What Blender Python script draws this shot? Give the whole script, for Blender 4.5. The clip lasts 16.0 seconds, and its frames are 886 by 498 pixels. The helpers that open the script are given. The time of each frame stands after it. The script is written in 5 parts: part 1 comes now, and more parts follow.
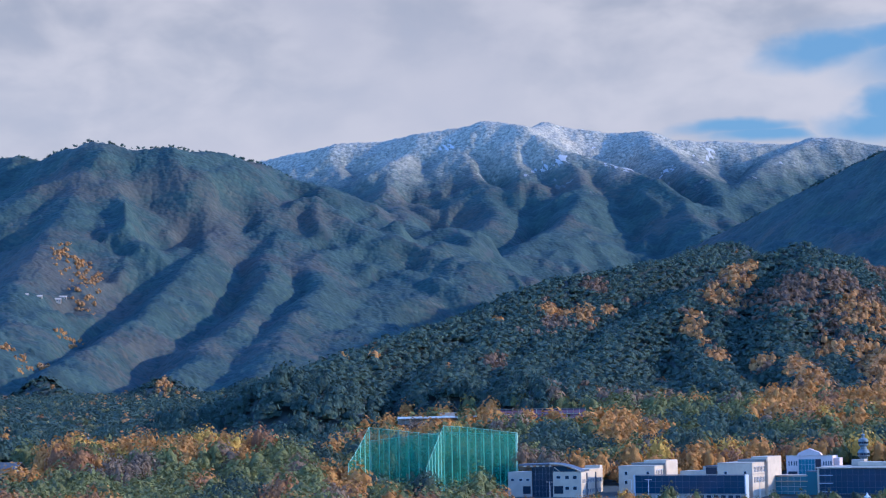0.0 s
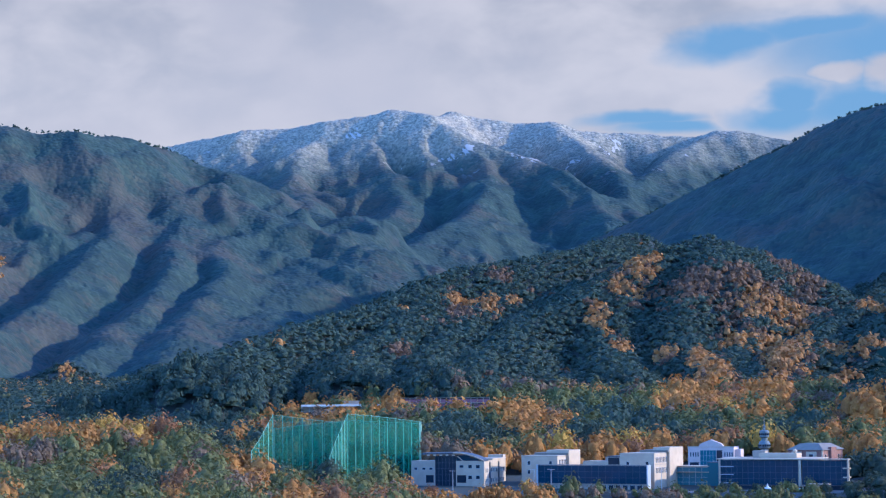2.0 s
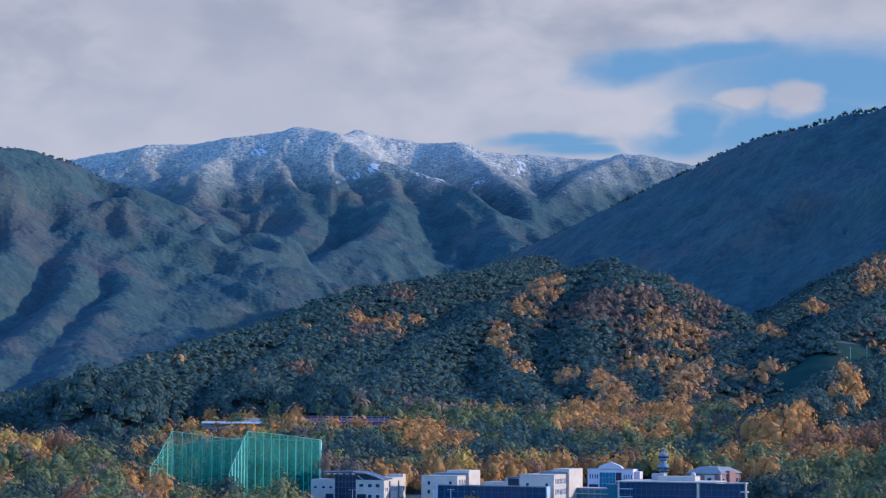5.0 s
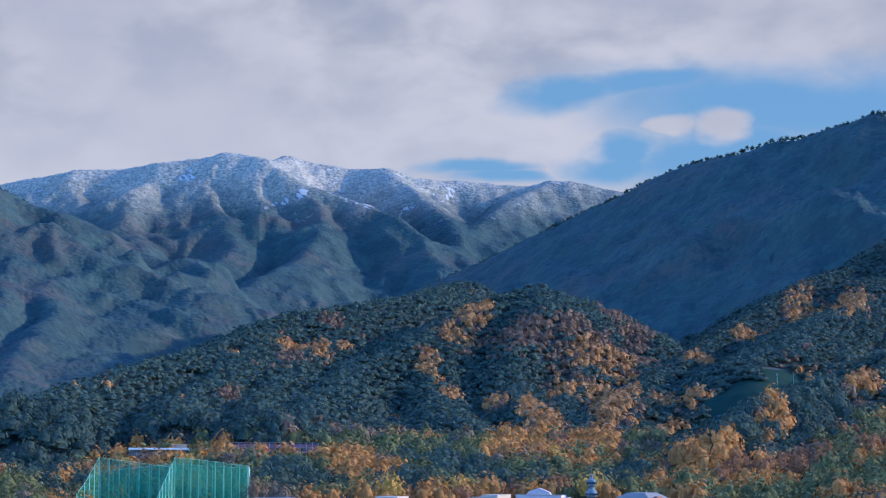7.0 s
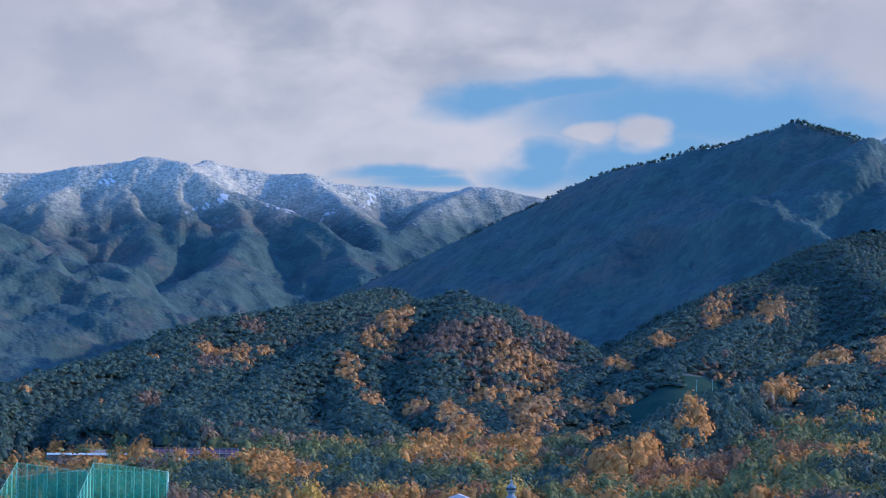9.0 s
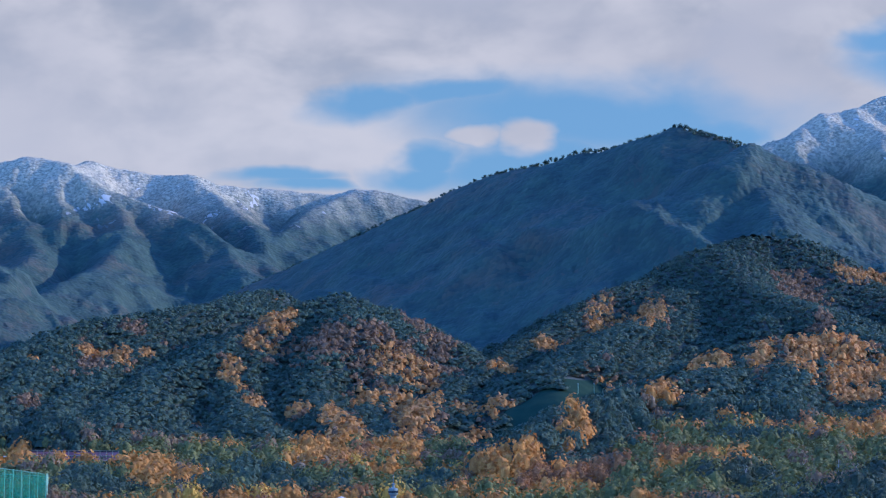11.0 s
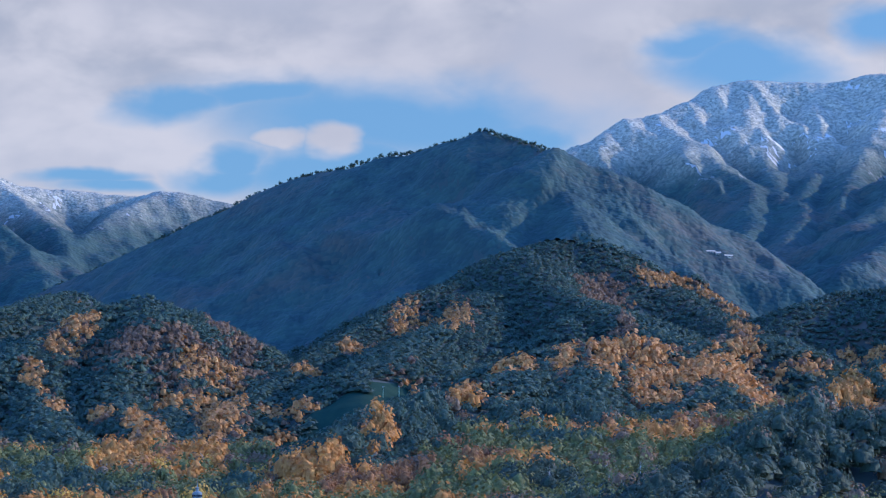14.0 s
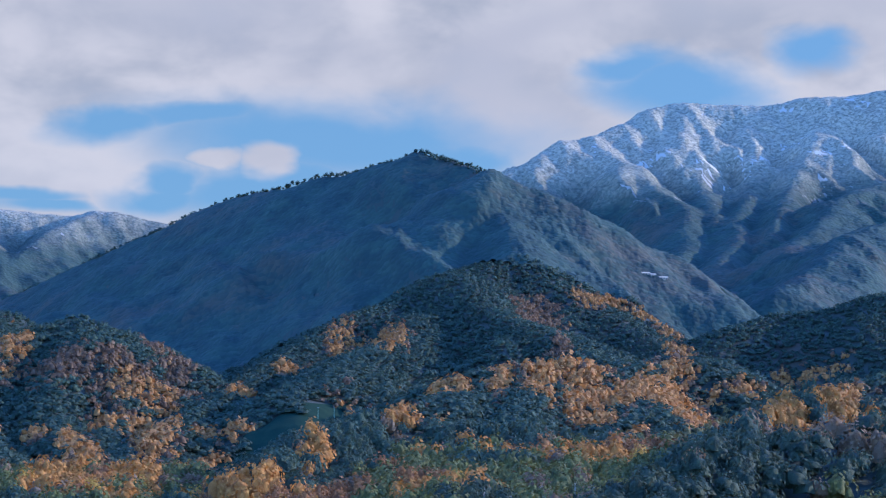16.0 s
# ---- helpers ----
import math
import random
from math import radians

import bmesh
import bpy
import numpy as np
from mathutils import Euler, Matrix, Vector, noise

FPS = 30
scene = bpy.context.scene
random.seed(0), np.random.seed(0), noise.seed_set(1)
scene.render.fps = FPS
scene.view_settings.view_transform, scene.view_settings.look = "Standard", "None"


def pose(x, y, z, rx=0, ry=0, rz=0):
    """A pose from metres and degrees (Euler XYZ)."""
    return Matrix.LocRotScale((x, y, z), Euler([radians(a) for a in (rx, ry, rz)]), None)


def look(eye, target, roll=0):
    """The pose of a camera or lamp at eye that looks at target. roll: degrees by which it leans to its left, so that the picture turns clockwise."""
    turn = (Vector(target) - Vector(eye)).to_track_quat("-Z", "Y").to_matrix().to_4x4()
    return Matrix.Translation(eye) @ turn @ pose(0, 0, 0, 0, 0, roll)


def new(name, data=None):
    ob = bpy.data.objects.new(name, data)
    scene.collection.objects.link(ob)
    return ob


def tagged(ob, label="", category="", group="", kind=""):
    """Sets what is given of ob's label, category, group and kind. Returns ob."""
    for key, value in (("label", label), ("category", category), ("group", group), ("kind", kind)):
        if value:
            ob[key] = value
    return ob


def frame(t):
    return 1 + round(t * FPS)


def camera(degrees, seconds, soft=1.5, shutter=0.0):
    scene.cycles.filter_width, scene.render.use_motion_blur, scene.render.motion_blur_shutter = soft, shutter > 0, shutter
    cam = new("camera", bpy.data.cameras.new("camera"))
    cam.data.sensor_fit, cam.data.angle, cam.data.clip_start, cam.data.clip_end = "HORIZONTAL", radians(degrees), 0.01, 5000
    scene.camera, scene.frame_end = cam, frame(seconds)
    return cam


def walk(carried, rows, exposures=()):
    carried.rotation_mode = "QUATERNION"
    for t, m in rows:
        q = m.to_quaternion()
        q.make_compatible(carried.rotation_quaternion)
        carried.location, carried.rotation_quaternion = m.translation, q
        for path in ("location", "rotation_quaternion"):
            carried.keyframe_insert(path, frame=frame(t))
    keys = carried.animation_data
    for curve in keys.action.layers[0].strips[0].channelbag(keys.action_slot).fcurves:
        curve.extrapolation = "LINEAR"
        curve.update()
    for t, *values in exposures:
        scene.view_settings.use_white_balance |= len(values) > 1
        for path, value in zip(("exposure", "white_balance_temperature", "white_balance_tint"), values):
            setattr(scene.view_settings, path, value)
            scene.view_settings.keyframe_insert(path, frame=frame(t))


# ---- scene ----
# The camera turns where it stands, on a rise 36 m above the valley floor, with a long lens.
EYE = 36.0
cam = camera(22.0, 16.0, 1.2)
TURNS = [
    (0.0, 0.000, 4.050, -1.020),
    (0.5, -0.375, 4.064, -0.939),
    (1.0, -0.973, 4.027, -0.784),
    (1.5, -1.659, 3.883, -0.667),
    (2.0, -2.369, 3.734, -0.517),
    (2.5, -2.791, 3.628, -0.368),
    (3.0, -3.528, 3.473, -0.185),
    (3.5, -3.946, 3.483, -0.054),
    (6.0, -5.554, 4.761, 0.329),
    (6.5, -6.053, 4.853, 0.255),
    (7.0, -6.590, 4.873, 0.242),
    (7.5, -7.192, 4.883, 0.337),
    (8.0, -7.667, 4.938, 0.365),
    (10.5, -10.525, 5.129, 0.405),
    (11.0, -11.525, 5.116, 0.411),
    (11.5, -12.721, 5.059, 0.326),
    (12.0, -13.343, 5.070, 0.356),
    (12.5, -14.074, 5.030, 0.308),
    (13.0, -14.753, 5.011, 0.254),
    (13.5, -15.466, 5.098, 0.200),
    (14.0, -16.430, 5.215, 0.167),
    (14.5, -17.001, 5.347, 0.117),
    (15.0, -17.375, 5.489, 0.144),
    (15.5, -17.750, 5.615, 0.164),
    (16.0, -18.052, 5.746, 0.216),
]
walk(cam, [(t, pose(0.4, 0.3, EYE, 0, 0, yaw) @ pose(0, 0, 0, 90 + pitch) @ pose(0, 0, 0, 0, 0, roll)) for t, yaw, pitch, roll in TURNS], [(t, stops, 4780.0, 10.0) for t, stops in ((0.0, 1.09), (3.0, 1.12), (3.5, 1.12), (5.8, 0.85), (6.0, 0.86), (6.5, 0.97), (7.0, 1.04), (8.0, 1.06), (10.5, 1.04), (13.0, 1.11), (16.0, 1.14))])

# ---- light ----
SUN_AZ, SUN_EL = 91.0, 19.0  # degrees to the right of the first view, and above the horizon

sun = new("sun", bpy.data.lights.new("sun", "SUN"))
sun.data.energy, sun.data.angle, sun.data.color = 2.85, radians(0.6), (1.0, 0.81, 0.57)
sun_from = Vector((math.sin(radians(SUN_AZ)) * math.cos(radians(SUN_EL)), math.cos(radians(SUN_AZ)) * math.cos(radians(SUN_EL)), math.sin(radians(SUN_EL))))
sun.matrix_world = look(sun_from * 900, (0, 0, 0))


class Nodes:
    """A short way to write node trees."""

    def __init__(self, tree):
        self.tree = tree
        tree.nodes.clear()

    def add(self, kind, **fields):
        n = self.tree.nodes.new(kind)
        for key, value in fields.items():
            setattr(n, key, value)
        return n

    def link(self, a, b):
        self.tree.links.new(a, b)

    def put(self, value, socket):
        if isinstance(value, (int, float, tuple)):
            socket.default_value = value
        else:
            self.link(value, socket)

    def math(self, op, a, b=0.0, c=0.0):
        n = self.add("ShaderNodeMath", operation=op)
        for value, socket in zip((a, b, c), n.inputs):
            self.put(value, socket)
        return n.outputs[0]

    def step(self, x, lo, hi, out_lo=0.0, out_hi=1.0):
        n = self.add("ShaderNodeMapRange", interpolation_type="SMOOTHSTEP")
        for value, socket in zip((x, lo, hi, out_lo, out_hi), n.inputs):
            self.put(value, socket)
        return n.outputs[0]

    def noise(self, vector, scale, detail=3.0, rough=0.5, warp=0.0):
        n = self.add("ShaderNodeTexNoise")
        if vector is not None:
            self.link(vector, n.inputs["Vector"])
        n.inputs["Scale"].default_value, n.inputs["Detail"].default_value = scale, detail
        n.inputs["Roughness"].default_value, n.inputs["Distortion"].default_value = rough, warp
        return n.outputs[0]

    def mix(self, f, a, b, blend="MIX"):
        n = self.add("ShaderNodeMix", data_type="RGBA", blend_type=blend)
        for value, socket in ((f, n.inputs[0]), (a, n.inputs[6]), (b, n.inputs[7])):
            self.put((*value, 1.0) if isinstance(value, tuple) and len(value) == 3 else value, socket)
        return n.outputs[2]


def make_sky():
    world = bpy.data.worlds.new("sky")
    scene.world = world
    world.use_nodes = True
    w = Nodes(world.node_tree)
    sky = w.add("ShaderNodeTexSky", sky_type="NISHITA", sun_disc=False)
    sky.sun_elevation, sky.sun_rotation = radians(SUN_EL), radians(SUN_AZ)
    sky.altitude, sky.air_density, sky.dust_density, sky.ozone_density = 300, 1.0, 0.3, 3.0
    blue = w.mix(1.0, sky.outputs[0], (1.38, 1.58, 2.12), "MULTIPLY")
    # bearing and height of the way looked at, in degrees
    xyz = w.add("ShaderNodeSeparateXYZ")
    w.link(w.add("ShaderNodeTexCoord").outputs["Generated"], xyz.inputs[0])
    az = w.math("MULTIPLY", w.math("ARCTAN2", xyz.outputs[0], xyz.outputs[1]), 57.2958)
    el = w.math("MULTIPLY", w.math("ARCSINE", xyz.outputs[2]), 57.2958)
    flat = w.add("ShaderNodeCombineXYZ")
    w.link(w.math("MULTIPLY", az, 0.70), flat.inputs[0])
    w.link(w.math("MULTIPLY", el, 1.15), flat.inputs[1])
    big = w.noise(flat.outputs[0], 0.16, 3.0, 0.5, 0.4)
    fine = w.noise(flat.outputs[0], 0.50, 4.0, 0.52, 0.2)
    warp_a = w.math("MULTIPLY", w.math("SUBTRACT", w.noise(flat.outputs[0], 0.42, 4.0, 0.6), 0.5), 2.4)
    waz = w.math("ADD", az, warp_a)
    wel = w.math("ADD", el, w.math("MULTIPLY", w.math("SUBTRACT", fine, 0.5), 1.0))

    def oval(a, e, ra, re, tilt):
        c, s = math.cos(radians(tilt)), math.sin(radians(tilt))
        da, de = w.math("SUBTRACT", waz, a), w.math("SUBTRACT", wel, e)
        u = w.math("ADD", w.math("MULTIPLY", da, c / ra), w.math("MULTIPLY", de, s / ra))
        v = w.math("ADD", w.math("MULTIPLY", da, -s / re), w.math("MULTIPLY", de, c / re))
        return w.math("SUBTRACT", 1.0, w.math("SQRT", w.math("ADD", w.math("MULTIPLY", u, u), w.math("MULTIPLY", v, v))))

    cover = 0.35
    for gap in SKY_GAPS:
        cover = w.math("MINIMUM", cover, w.math("MULTIPLY", oval(*gap), -1.5))
    for puff in SKY_PUFFS:
        cover = w.math("MAXIMUM", cover, w.math("SUBTRACT", w.math("MULTIPLY", oval(*puff), 2.0), 0.55))
    cover = w.math("ADD", cover, w.math("MULTIPLY", w.math("SUBTRACT", big, 0.5), 0.35))
    cover = w.math("ADD", cover, w.math("MULTIPLY", w.math("SUBTRACT", fine, 0.5), 0.62))
    # the sheet of cloud lies over the mountains ahead; overhead and behind the sky is clear
    ahead = w.math("MULTIPLY", w.step(w.math("ABSOLUTE", w.math("SUBTRACT", az, 9.0)), 40.0, 75.0, 1.0, 0.0), w.step(el, 14.0, 30.0, 1.0, 0.0))
    cloud = w.math("MULTIPLY", w.step(cover, -1.0, 0.46), ahead)
    # the clouds' grey undersides and bright rims
    tone = w.mix(w.step(fine, 0.30, 0.68), (1.48, 1.29, 1.19), (2.32, 1.90, 1.60))
    tone = w.mix(w.step(big, 0.40, 0.66), tone, (1.80, 1.53, 1.39))
    tone = w.mix(w.step(el, 10.8, 7.0, 0.0, 0.55), tone, (2.26, 1.88, 1.62))  # the lower clouds catch more sun
    out = w.add("ShaderNodeOutputWorld")
    bg = w.add("ShaderNodeBackground")
    veil = w.mix(w.math("MULTIPLY", ahead, 0.92), blue, (0.58, 0.82, 0.79))
    w.link(w.mix(cloud, veil, tone), bg.inputs[0])
    bg.inputs[1].default_value = 0.15
    w.link(bg.outputs[0], out.inputs[0])


# blue gaps in the cloud cover, and puffs within them: bearing, height, half widths and tilt in degrees
SKY_GAPS = [
    (15.4, 8.43, 5.54, 1.25, -3), (13.6, 7.29, 3.19, 0.76, 10), (18.3, 7.99, 1.8, 0.69, 0), (11.0, 6.91, 1.66, 0.5, 0), (22.8, 10.3, 1.52, 0.5, 4),
    (7.9, 6.66, 1.52, 0.22, 0), (24.0, 9.71, 2.63, 0.86, -5), (27.4, 10.61, 1.25, 0.61, 0), (7.3, 6.87, 1.52, 0.24, 2), (11.9, 9.07, 2.22, 0.42, 4),
    (9.8, 8.78, 2.08, 0.42, 6), (11.2, 7.33, 1.11, 0.62, 0),
]
SKY_PUFFS = [
    (12.5, 7.92, 0.83, 0.3, 0), (13.6, 7.92, 0.75, 0.44, 8),
]
make_sky()


# ---- materials ----
def material(name):
    m = bpy.data.materials.new(name)
    m.use_nodes = True
    w = Nodes(m.node_tree)
    shader = w.add("ShaderNodeBsdfPrincipled")
    w.link(shader.outputs[0], w.add("ShaderNodeOutputMaterial").inputs[0])
    return m, w, shader


def spot(w):
    """World position in metres."""
    return w.add("ShaderNodeNewGeometry").outputs["Position"]


SNOW_LINE = 447.0


def rime_height(w, p):
    """Height over the ragged line where the rime begins, which climbs towards the sunnier end of the range."""
    z = w.add("ShaderNodeSeparateXYZ")
    w.link(p, z.inputs[0])
    line = w.math("ADD", z.outputs[2], w.math("MULTIPLY", w.math("SUBTRACT", w.noise(p, 0.009, 5.0, 0.65), 0.5), 130.0))
    return w.math("SUBTRACT", w.math("SUBTRACT", line, w.math("MULTIPLY", z.outputs[0], 0.042)), SNOW_LINE)


def foliage(name, dark, mid, light, gloss=0.15, thin=0.24, grain=1.4, leaf=2.2):
    """Leaves of one kind: each mound has its own tone, stands differ, and light shines through thin leaves."""
    m, w, s = material(name)
    geo = w.add("ShaderNodeNewGeometry")
    info = w.add("ShaderNodeObjectInfo")
    own = w.math("FRACT", w.math("ADD", geo.outputs["Random Per Island"], info.outputs["Random"]))
    each = w.step(w.noise(geo.outputs["Position"], 0.11, 1.0, 0.5), 0.28, 0.72)
    tone = w.math("ADD", w.math("MULTIPLY", own, 0.40), w.math("MULTIPLY", each, 0.60))
    c = w.mix(w.step(tone, 0.0, 0.5), dark, mid)
    c = w.mix(w.step(tone, 0.5, 1.0), c, light)
    tree = w.mix(info.outputs["Random"], (0.84, 0.87, 0.90), (1.16, 1.11, 1.05))
    c = w.mix(1.0, c, tree, "MULTIPLY")
    stand = w.noise(geo.outputs["Position"], 0.022, 3.0, 0.55)
    c = w.mix(w.step(stand, 0.42, 0.70, 0.0, 0.45), c, dark)
    c = w.mix(w.step(w.noise(geo.outputs["Position"], grain, 3.0, 0.65), 0.40, 0.66, 0.0, 0.45), c, light)
    c = w.mix(w.step(w.noise(geo.outputs["Position"], grain * 1.7, 2.0, 0.6), 0.54, 0.70, 0.0, 0.22), c, tuple(v * 0.5 for v in dark))
    w.link(c, s.inputs["Base Color"])
    s.inputs["Roughness"].default_value = 0.65
    s.inputs["Specular IOR Level"].default_value = gloss
    through_leaf = w.add("ShaderNodeBsdfTranslucent")
    w.link(c, through_leaf.inputs[0])
    both = w.add("ShaderNodeMixShader")
    both.inputs[0].default_value = thin
    w.link(s.outputs[0], both.inputs[1])
    w.link(through_leaf.outputs[0], both.inputs[2])
    out = [n for n in w.tree.nodes if n.bl_idname == "ShaderNodeOutputMaterial"][0]
    w.link(both.outputs[0], out.inputs[0])
    bump = w.add("ShaderNodeBump")
    bump.inputs["Strength"].default_value, bump.inputs["Distance"].default_value = 0.9, 1.1 / leaf
    w.link(w.noise(geo.outputs["Position"], leaf, 3.0, 0.65), bump.inputs["Height"])
    w.link(bump.outputs[0], s.inputs["Normal"])
    return m


PINE = foliage("pine_needles", (0.038, 0.056, 0.042), (0.054, 0.077, 0.054), (0.080, 0.108, 0.068), 0.15, 0.30, 0.9, 1.0)
NEAR_PINE = foliage("near_pine_needles", (0.034, 0.044, 0.030), (0.048, 0.062, 0.038), (0.070, 0.086, 0.048))
AUTUMN = foliage("autumn_leaves", (0.32, 0.130, 0.030), (0.42, 0.182, 0.040), (0.51, 0.240, 0.056))
# autumn leaves for the hills: distance haze painted in as paler, bluer tones
HAZY_AUTUMN = foliage("hazy_autumn_leaves", (0.33, 0.145, 0.046), (0.43, 0.200, 0.060), (0.53, 0.265, 0.080), 0.15, 0.26, 0.9, 1.0)
RUST = foliage("rust_leaves", (0.20, 0.085, 0.035), (0.29, 0.125, 0.046), (0.38, 0.175, 0.06))
YELLOW = foliage("yellow_leaves", (0.40, 0.21, 0.035), (0.50, 0.28, 0.045), (0.60, 0.35, 0.065))
OLIVE = foliage("olive_leaves", (0.088, 0.084, 0.030), (0.134, 0.125, 0.040), (0.200, 0.184, 0.055))
BARE = foliage("bare_twigs", (0.15, 0.092, 0.052), (0.20, 0.122, 0.064), (0.25, 0.16, 0.085), 0.2)
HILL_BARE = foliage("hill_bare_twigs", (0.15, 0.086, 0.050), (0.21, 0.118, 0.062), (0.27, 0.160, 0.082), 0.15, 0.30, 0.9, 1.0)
# olive leaves for the hills, likewise with haze put into the colour
HAZY_OLIVE = foliage("hazy_olive_leaves", (0.115, 0.106, 0.050), (0.160, 0.144, 0.060), (0.215, 0.19, 0.075), 0.15, 0.26, 0.9, 1.0)


def make_canopy():
    """A closed canopy seen from far: crowns as cells of their own tone, brown stands among the pines, rime above the snow line."""
    m, w, s = material("far_canopy")
    p = spot(w)
    cell = w.add("ShaderNodeTexVoronoi")
    w.link(p, cell.inputs["Vector"])
    cell.inputs["Scale"].default_value = 0.15
    own = w.add("ShaderNodeSeparateColor")
    w.link(cell.outputs["Color"], own.inputs[0])
    own = own.outputs[0]
    c = w.mix(own, (0.034, 0.052, 0.043), (0.053, 0.075, 0.055))
    c = w.mix(w.step(w.noise(p, 0.028, 5.0, 0.65), 0.40, 0.62, 0.0, 0.8), c, (0.026, 0.040, 0.036))
    brown = w.math("ADD", w.noise(p, 0.0055, 5.0, 0.62), w.math("MULTIPLY", own, 0.10))
    c = w.mix(w.step(brown, 0.55, 0.72, 0.0, 0.6), c, (0.086, 0.066, 0.048))
    twigs = w.step(w.noise(p, 0.16, 3.0, 0.7), 0.34, 0.60, 0.42, 1.0)  # dark pines and bare rock between the rimed crowns
    rime = w.math("MULTIPLY", w.step(rime_height(w, p), -45.0, 115.0), w.math("MULTIPLY", twigs, w.math("ADD", 0.62, w.math("MULTIPLY", own, 0.38))))
    c = w.mix(rime, c, (0.46, 0.375, 0.255))
    w.link(c, s.inputs["Base Color"])
    s.inputs["Roughness"].default_value = 0.8
    s.inputs["Specular IOR Level"].default_value = 0.1
    bump = w.add("ShaderNodeBump")
    bump.inputs["Strength"].default_value, bump.inputs["Distance"].default_value = 0.5, 3.0
    w.link(w.math("SUBTRACT", 1.0, w.math("MULTIPLY", cell.outputs["Distance"], 0.9)), bump.inputs["Height"])
    w.link(bump.outputs[0], s.inputs["Normal"])
    return m


CANOPY = make_canopy()


def make_bark():
    m, w, s = material("bark")
    p = spot(w)
    w.link(w.mix(w.noise(p, 3.0, 4.0), (0.05, 0.038, 0.028), (0.14, 0.11, 0.085)), s.inputs["Base Color"])
    s.inputs["Roughness"].default_value = 0.9
    return m


BARK = make_bark()


def make_land():
    m, w, s = material("forest_floor")
    p = spot(w)
    c = w.mix(w.noise(p, 0.05, 5.0, 0.6), (0.020, 0.028, 0.022), (0.038, 0.044, 0.032))
    c = w.mix(w.step(w.noise(p, 0.012, 4.0), 0.55, 0.75), c, (0.055, 0.042, 0.028))
    c = w.mix(w.step(rime_height(w, p), -60.0, 70.0), c, (0.45, 0.38, 0.31))
    w.link(c, s.inputs["Base Color"])
    s.inputs["Roughness"].default_value = 0.95
    return m


LAND = make_land()
# ---- the land: ridges as (bearing in degrees, distance, height), with their sides' slope and the crest's roundness ----
def place(az, d):
    return d * math.sin(radians(az)), d * math.cos(radians(az))


RIDGES = []


def ridge(hill, slope, rounded, *crest):
    RIDGES.append((hill, slope, rounded, [(*place(a, d), z - (2.5 if d > 2080 else 7.0 if d > 1130 else 11.0)) for a, d, z in crest]))


ridge("left_mountain", 0.8, 14, (-15.08, 3500, 385), (-12.66, 3350, 404), (-11.02, 3250, 398), (-10.47, 3230, 401), (-9.98, 3210, 392), (-9.5, 3180, 403), (-8.73, 3150, 414), (-7.75, 3150, 403), (-6.84, 3150, 406), (-5.43, 3200, 399), (-4.58, 3300, 398), (-3.17, 3450, 370))
ridge("left_mountain", 0.62, 12, (-8.73, 3150, 414), (-9.08, 3050, 364), (-9.72, 2850, 272), (-10.34, 2650, 210), (-10.9, 2400, 141), (-11.86, 2150, 99))
ridge("left_mountain", 0.66, 10, (-5.43, 3250, 398), (-5.41, 3120, 340), (-5.61, 2980, 282), (-6.27, 2820, 234), (-6.87, 2650, 186), (-7.5, 2480, 143), (-8.69, 2280, 107), (-9.8, 2080, 76))
ridge("left_mountain", 0.62, 10, (-4.44, 3290, 388), (-4.24, 3080, 304), (-4.32, 2860, 235), (-4.65, 2640, 174), (-5.22, 2460, 135), (-6.04, 2240, 96), (-6.89, 2050, 69))
ridge("left_mountain", 0.45, 26, (-4.72, 3310, 401), (-3.31, 3280, 366), (-2.32, 3240, 333), (-1.33, 3190, 300), (-0.7, 3120, 265), (-1.2, 2960, 219), (-1.93, 2720, 161), (-2.37, 2480, 121), (-2.94, 2250, 86))
ridge("left_mountain", 0.6, 10, (-3.19, 2950, 248), (-3.2, 2680, 182), (-3.64, 2440, 133), (-4.35, 2200, 91), (-5.07, 1950, 57))
ridge("snowy_range", 0.8, 14, (-8.25, 4650, 478), (-5.71, 4500, 519), (-4.58, 4450, 529), (-3.72, 4400, 537), (-2.58, 4350, 550), (-1.44, 4350, 551), (-0.58, 4300, 560), (0.57, 4300, 569), (1.29, 4300, 579), (1.78, 4320, 569))
ridge("snowy_range", 0.8, 14, (1.29, 4300, 579), (2.14, 4500, 592), (2.64, 4600, 616), (3.28, 4600, 602), (4.27, 4600, 589), (5.13, 4550, 584), (5.97, 4550, 566), (7.24, 4600, 564), (8.77, 4600, 553), (9.34, 4500, 555), (10.17, 4500, 548), (11.1, 4500, 532), (12.14, 4500, 498), (15.0, 4500, 460))
ridge("snowy_range", 0.66, 10, (1.29, 4320, 584), (2.21, 4250, 560), (3.27, 4150, 507), (4.4, 4060, 468), (5.24, 3980, 430), (5.93, 3900, 392), (6.62, 3740, 327))
ridge("snowy_range", 0.66, 10, (0.28, 4330, 571), (0.77, 4180, 499), (1.0, 4040, 438), (1.38, 3860, 366), (0.52, 3680, 313), (-0.35, 3480, 265), (-1.14, 3200, 201), (-1.65, 2950, 144))
ridge("snowy_range", 0.62, 10, (-0.43, 4350, 563), (-1.12, 4150, 483), (-1.31, 4000, 422), (-0.93, 3840, 358), (-0.65, 3680, 307))
ridge("snowy_range", 0.62, 10, (5.41, 4500, 569), (6.03, 4330, 506), (6.65, 4200, 461), (6.95, 4060, 414))
ridge("snowy_range", 0.66, 10, (9.34, 4520, 560), (8.56, 4400, 518), (7.85, 4230, 459), (7.2, 4060, 402), (6.79, 3930, 359))
ridge("snowy_range", 0.62, 10, (3.27, 4150, 507), (3.53, 3960, 421), (3.09, 3740, 344), (2.08, 3540, 294), (1.07, 3250, 225))
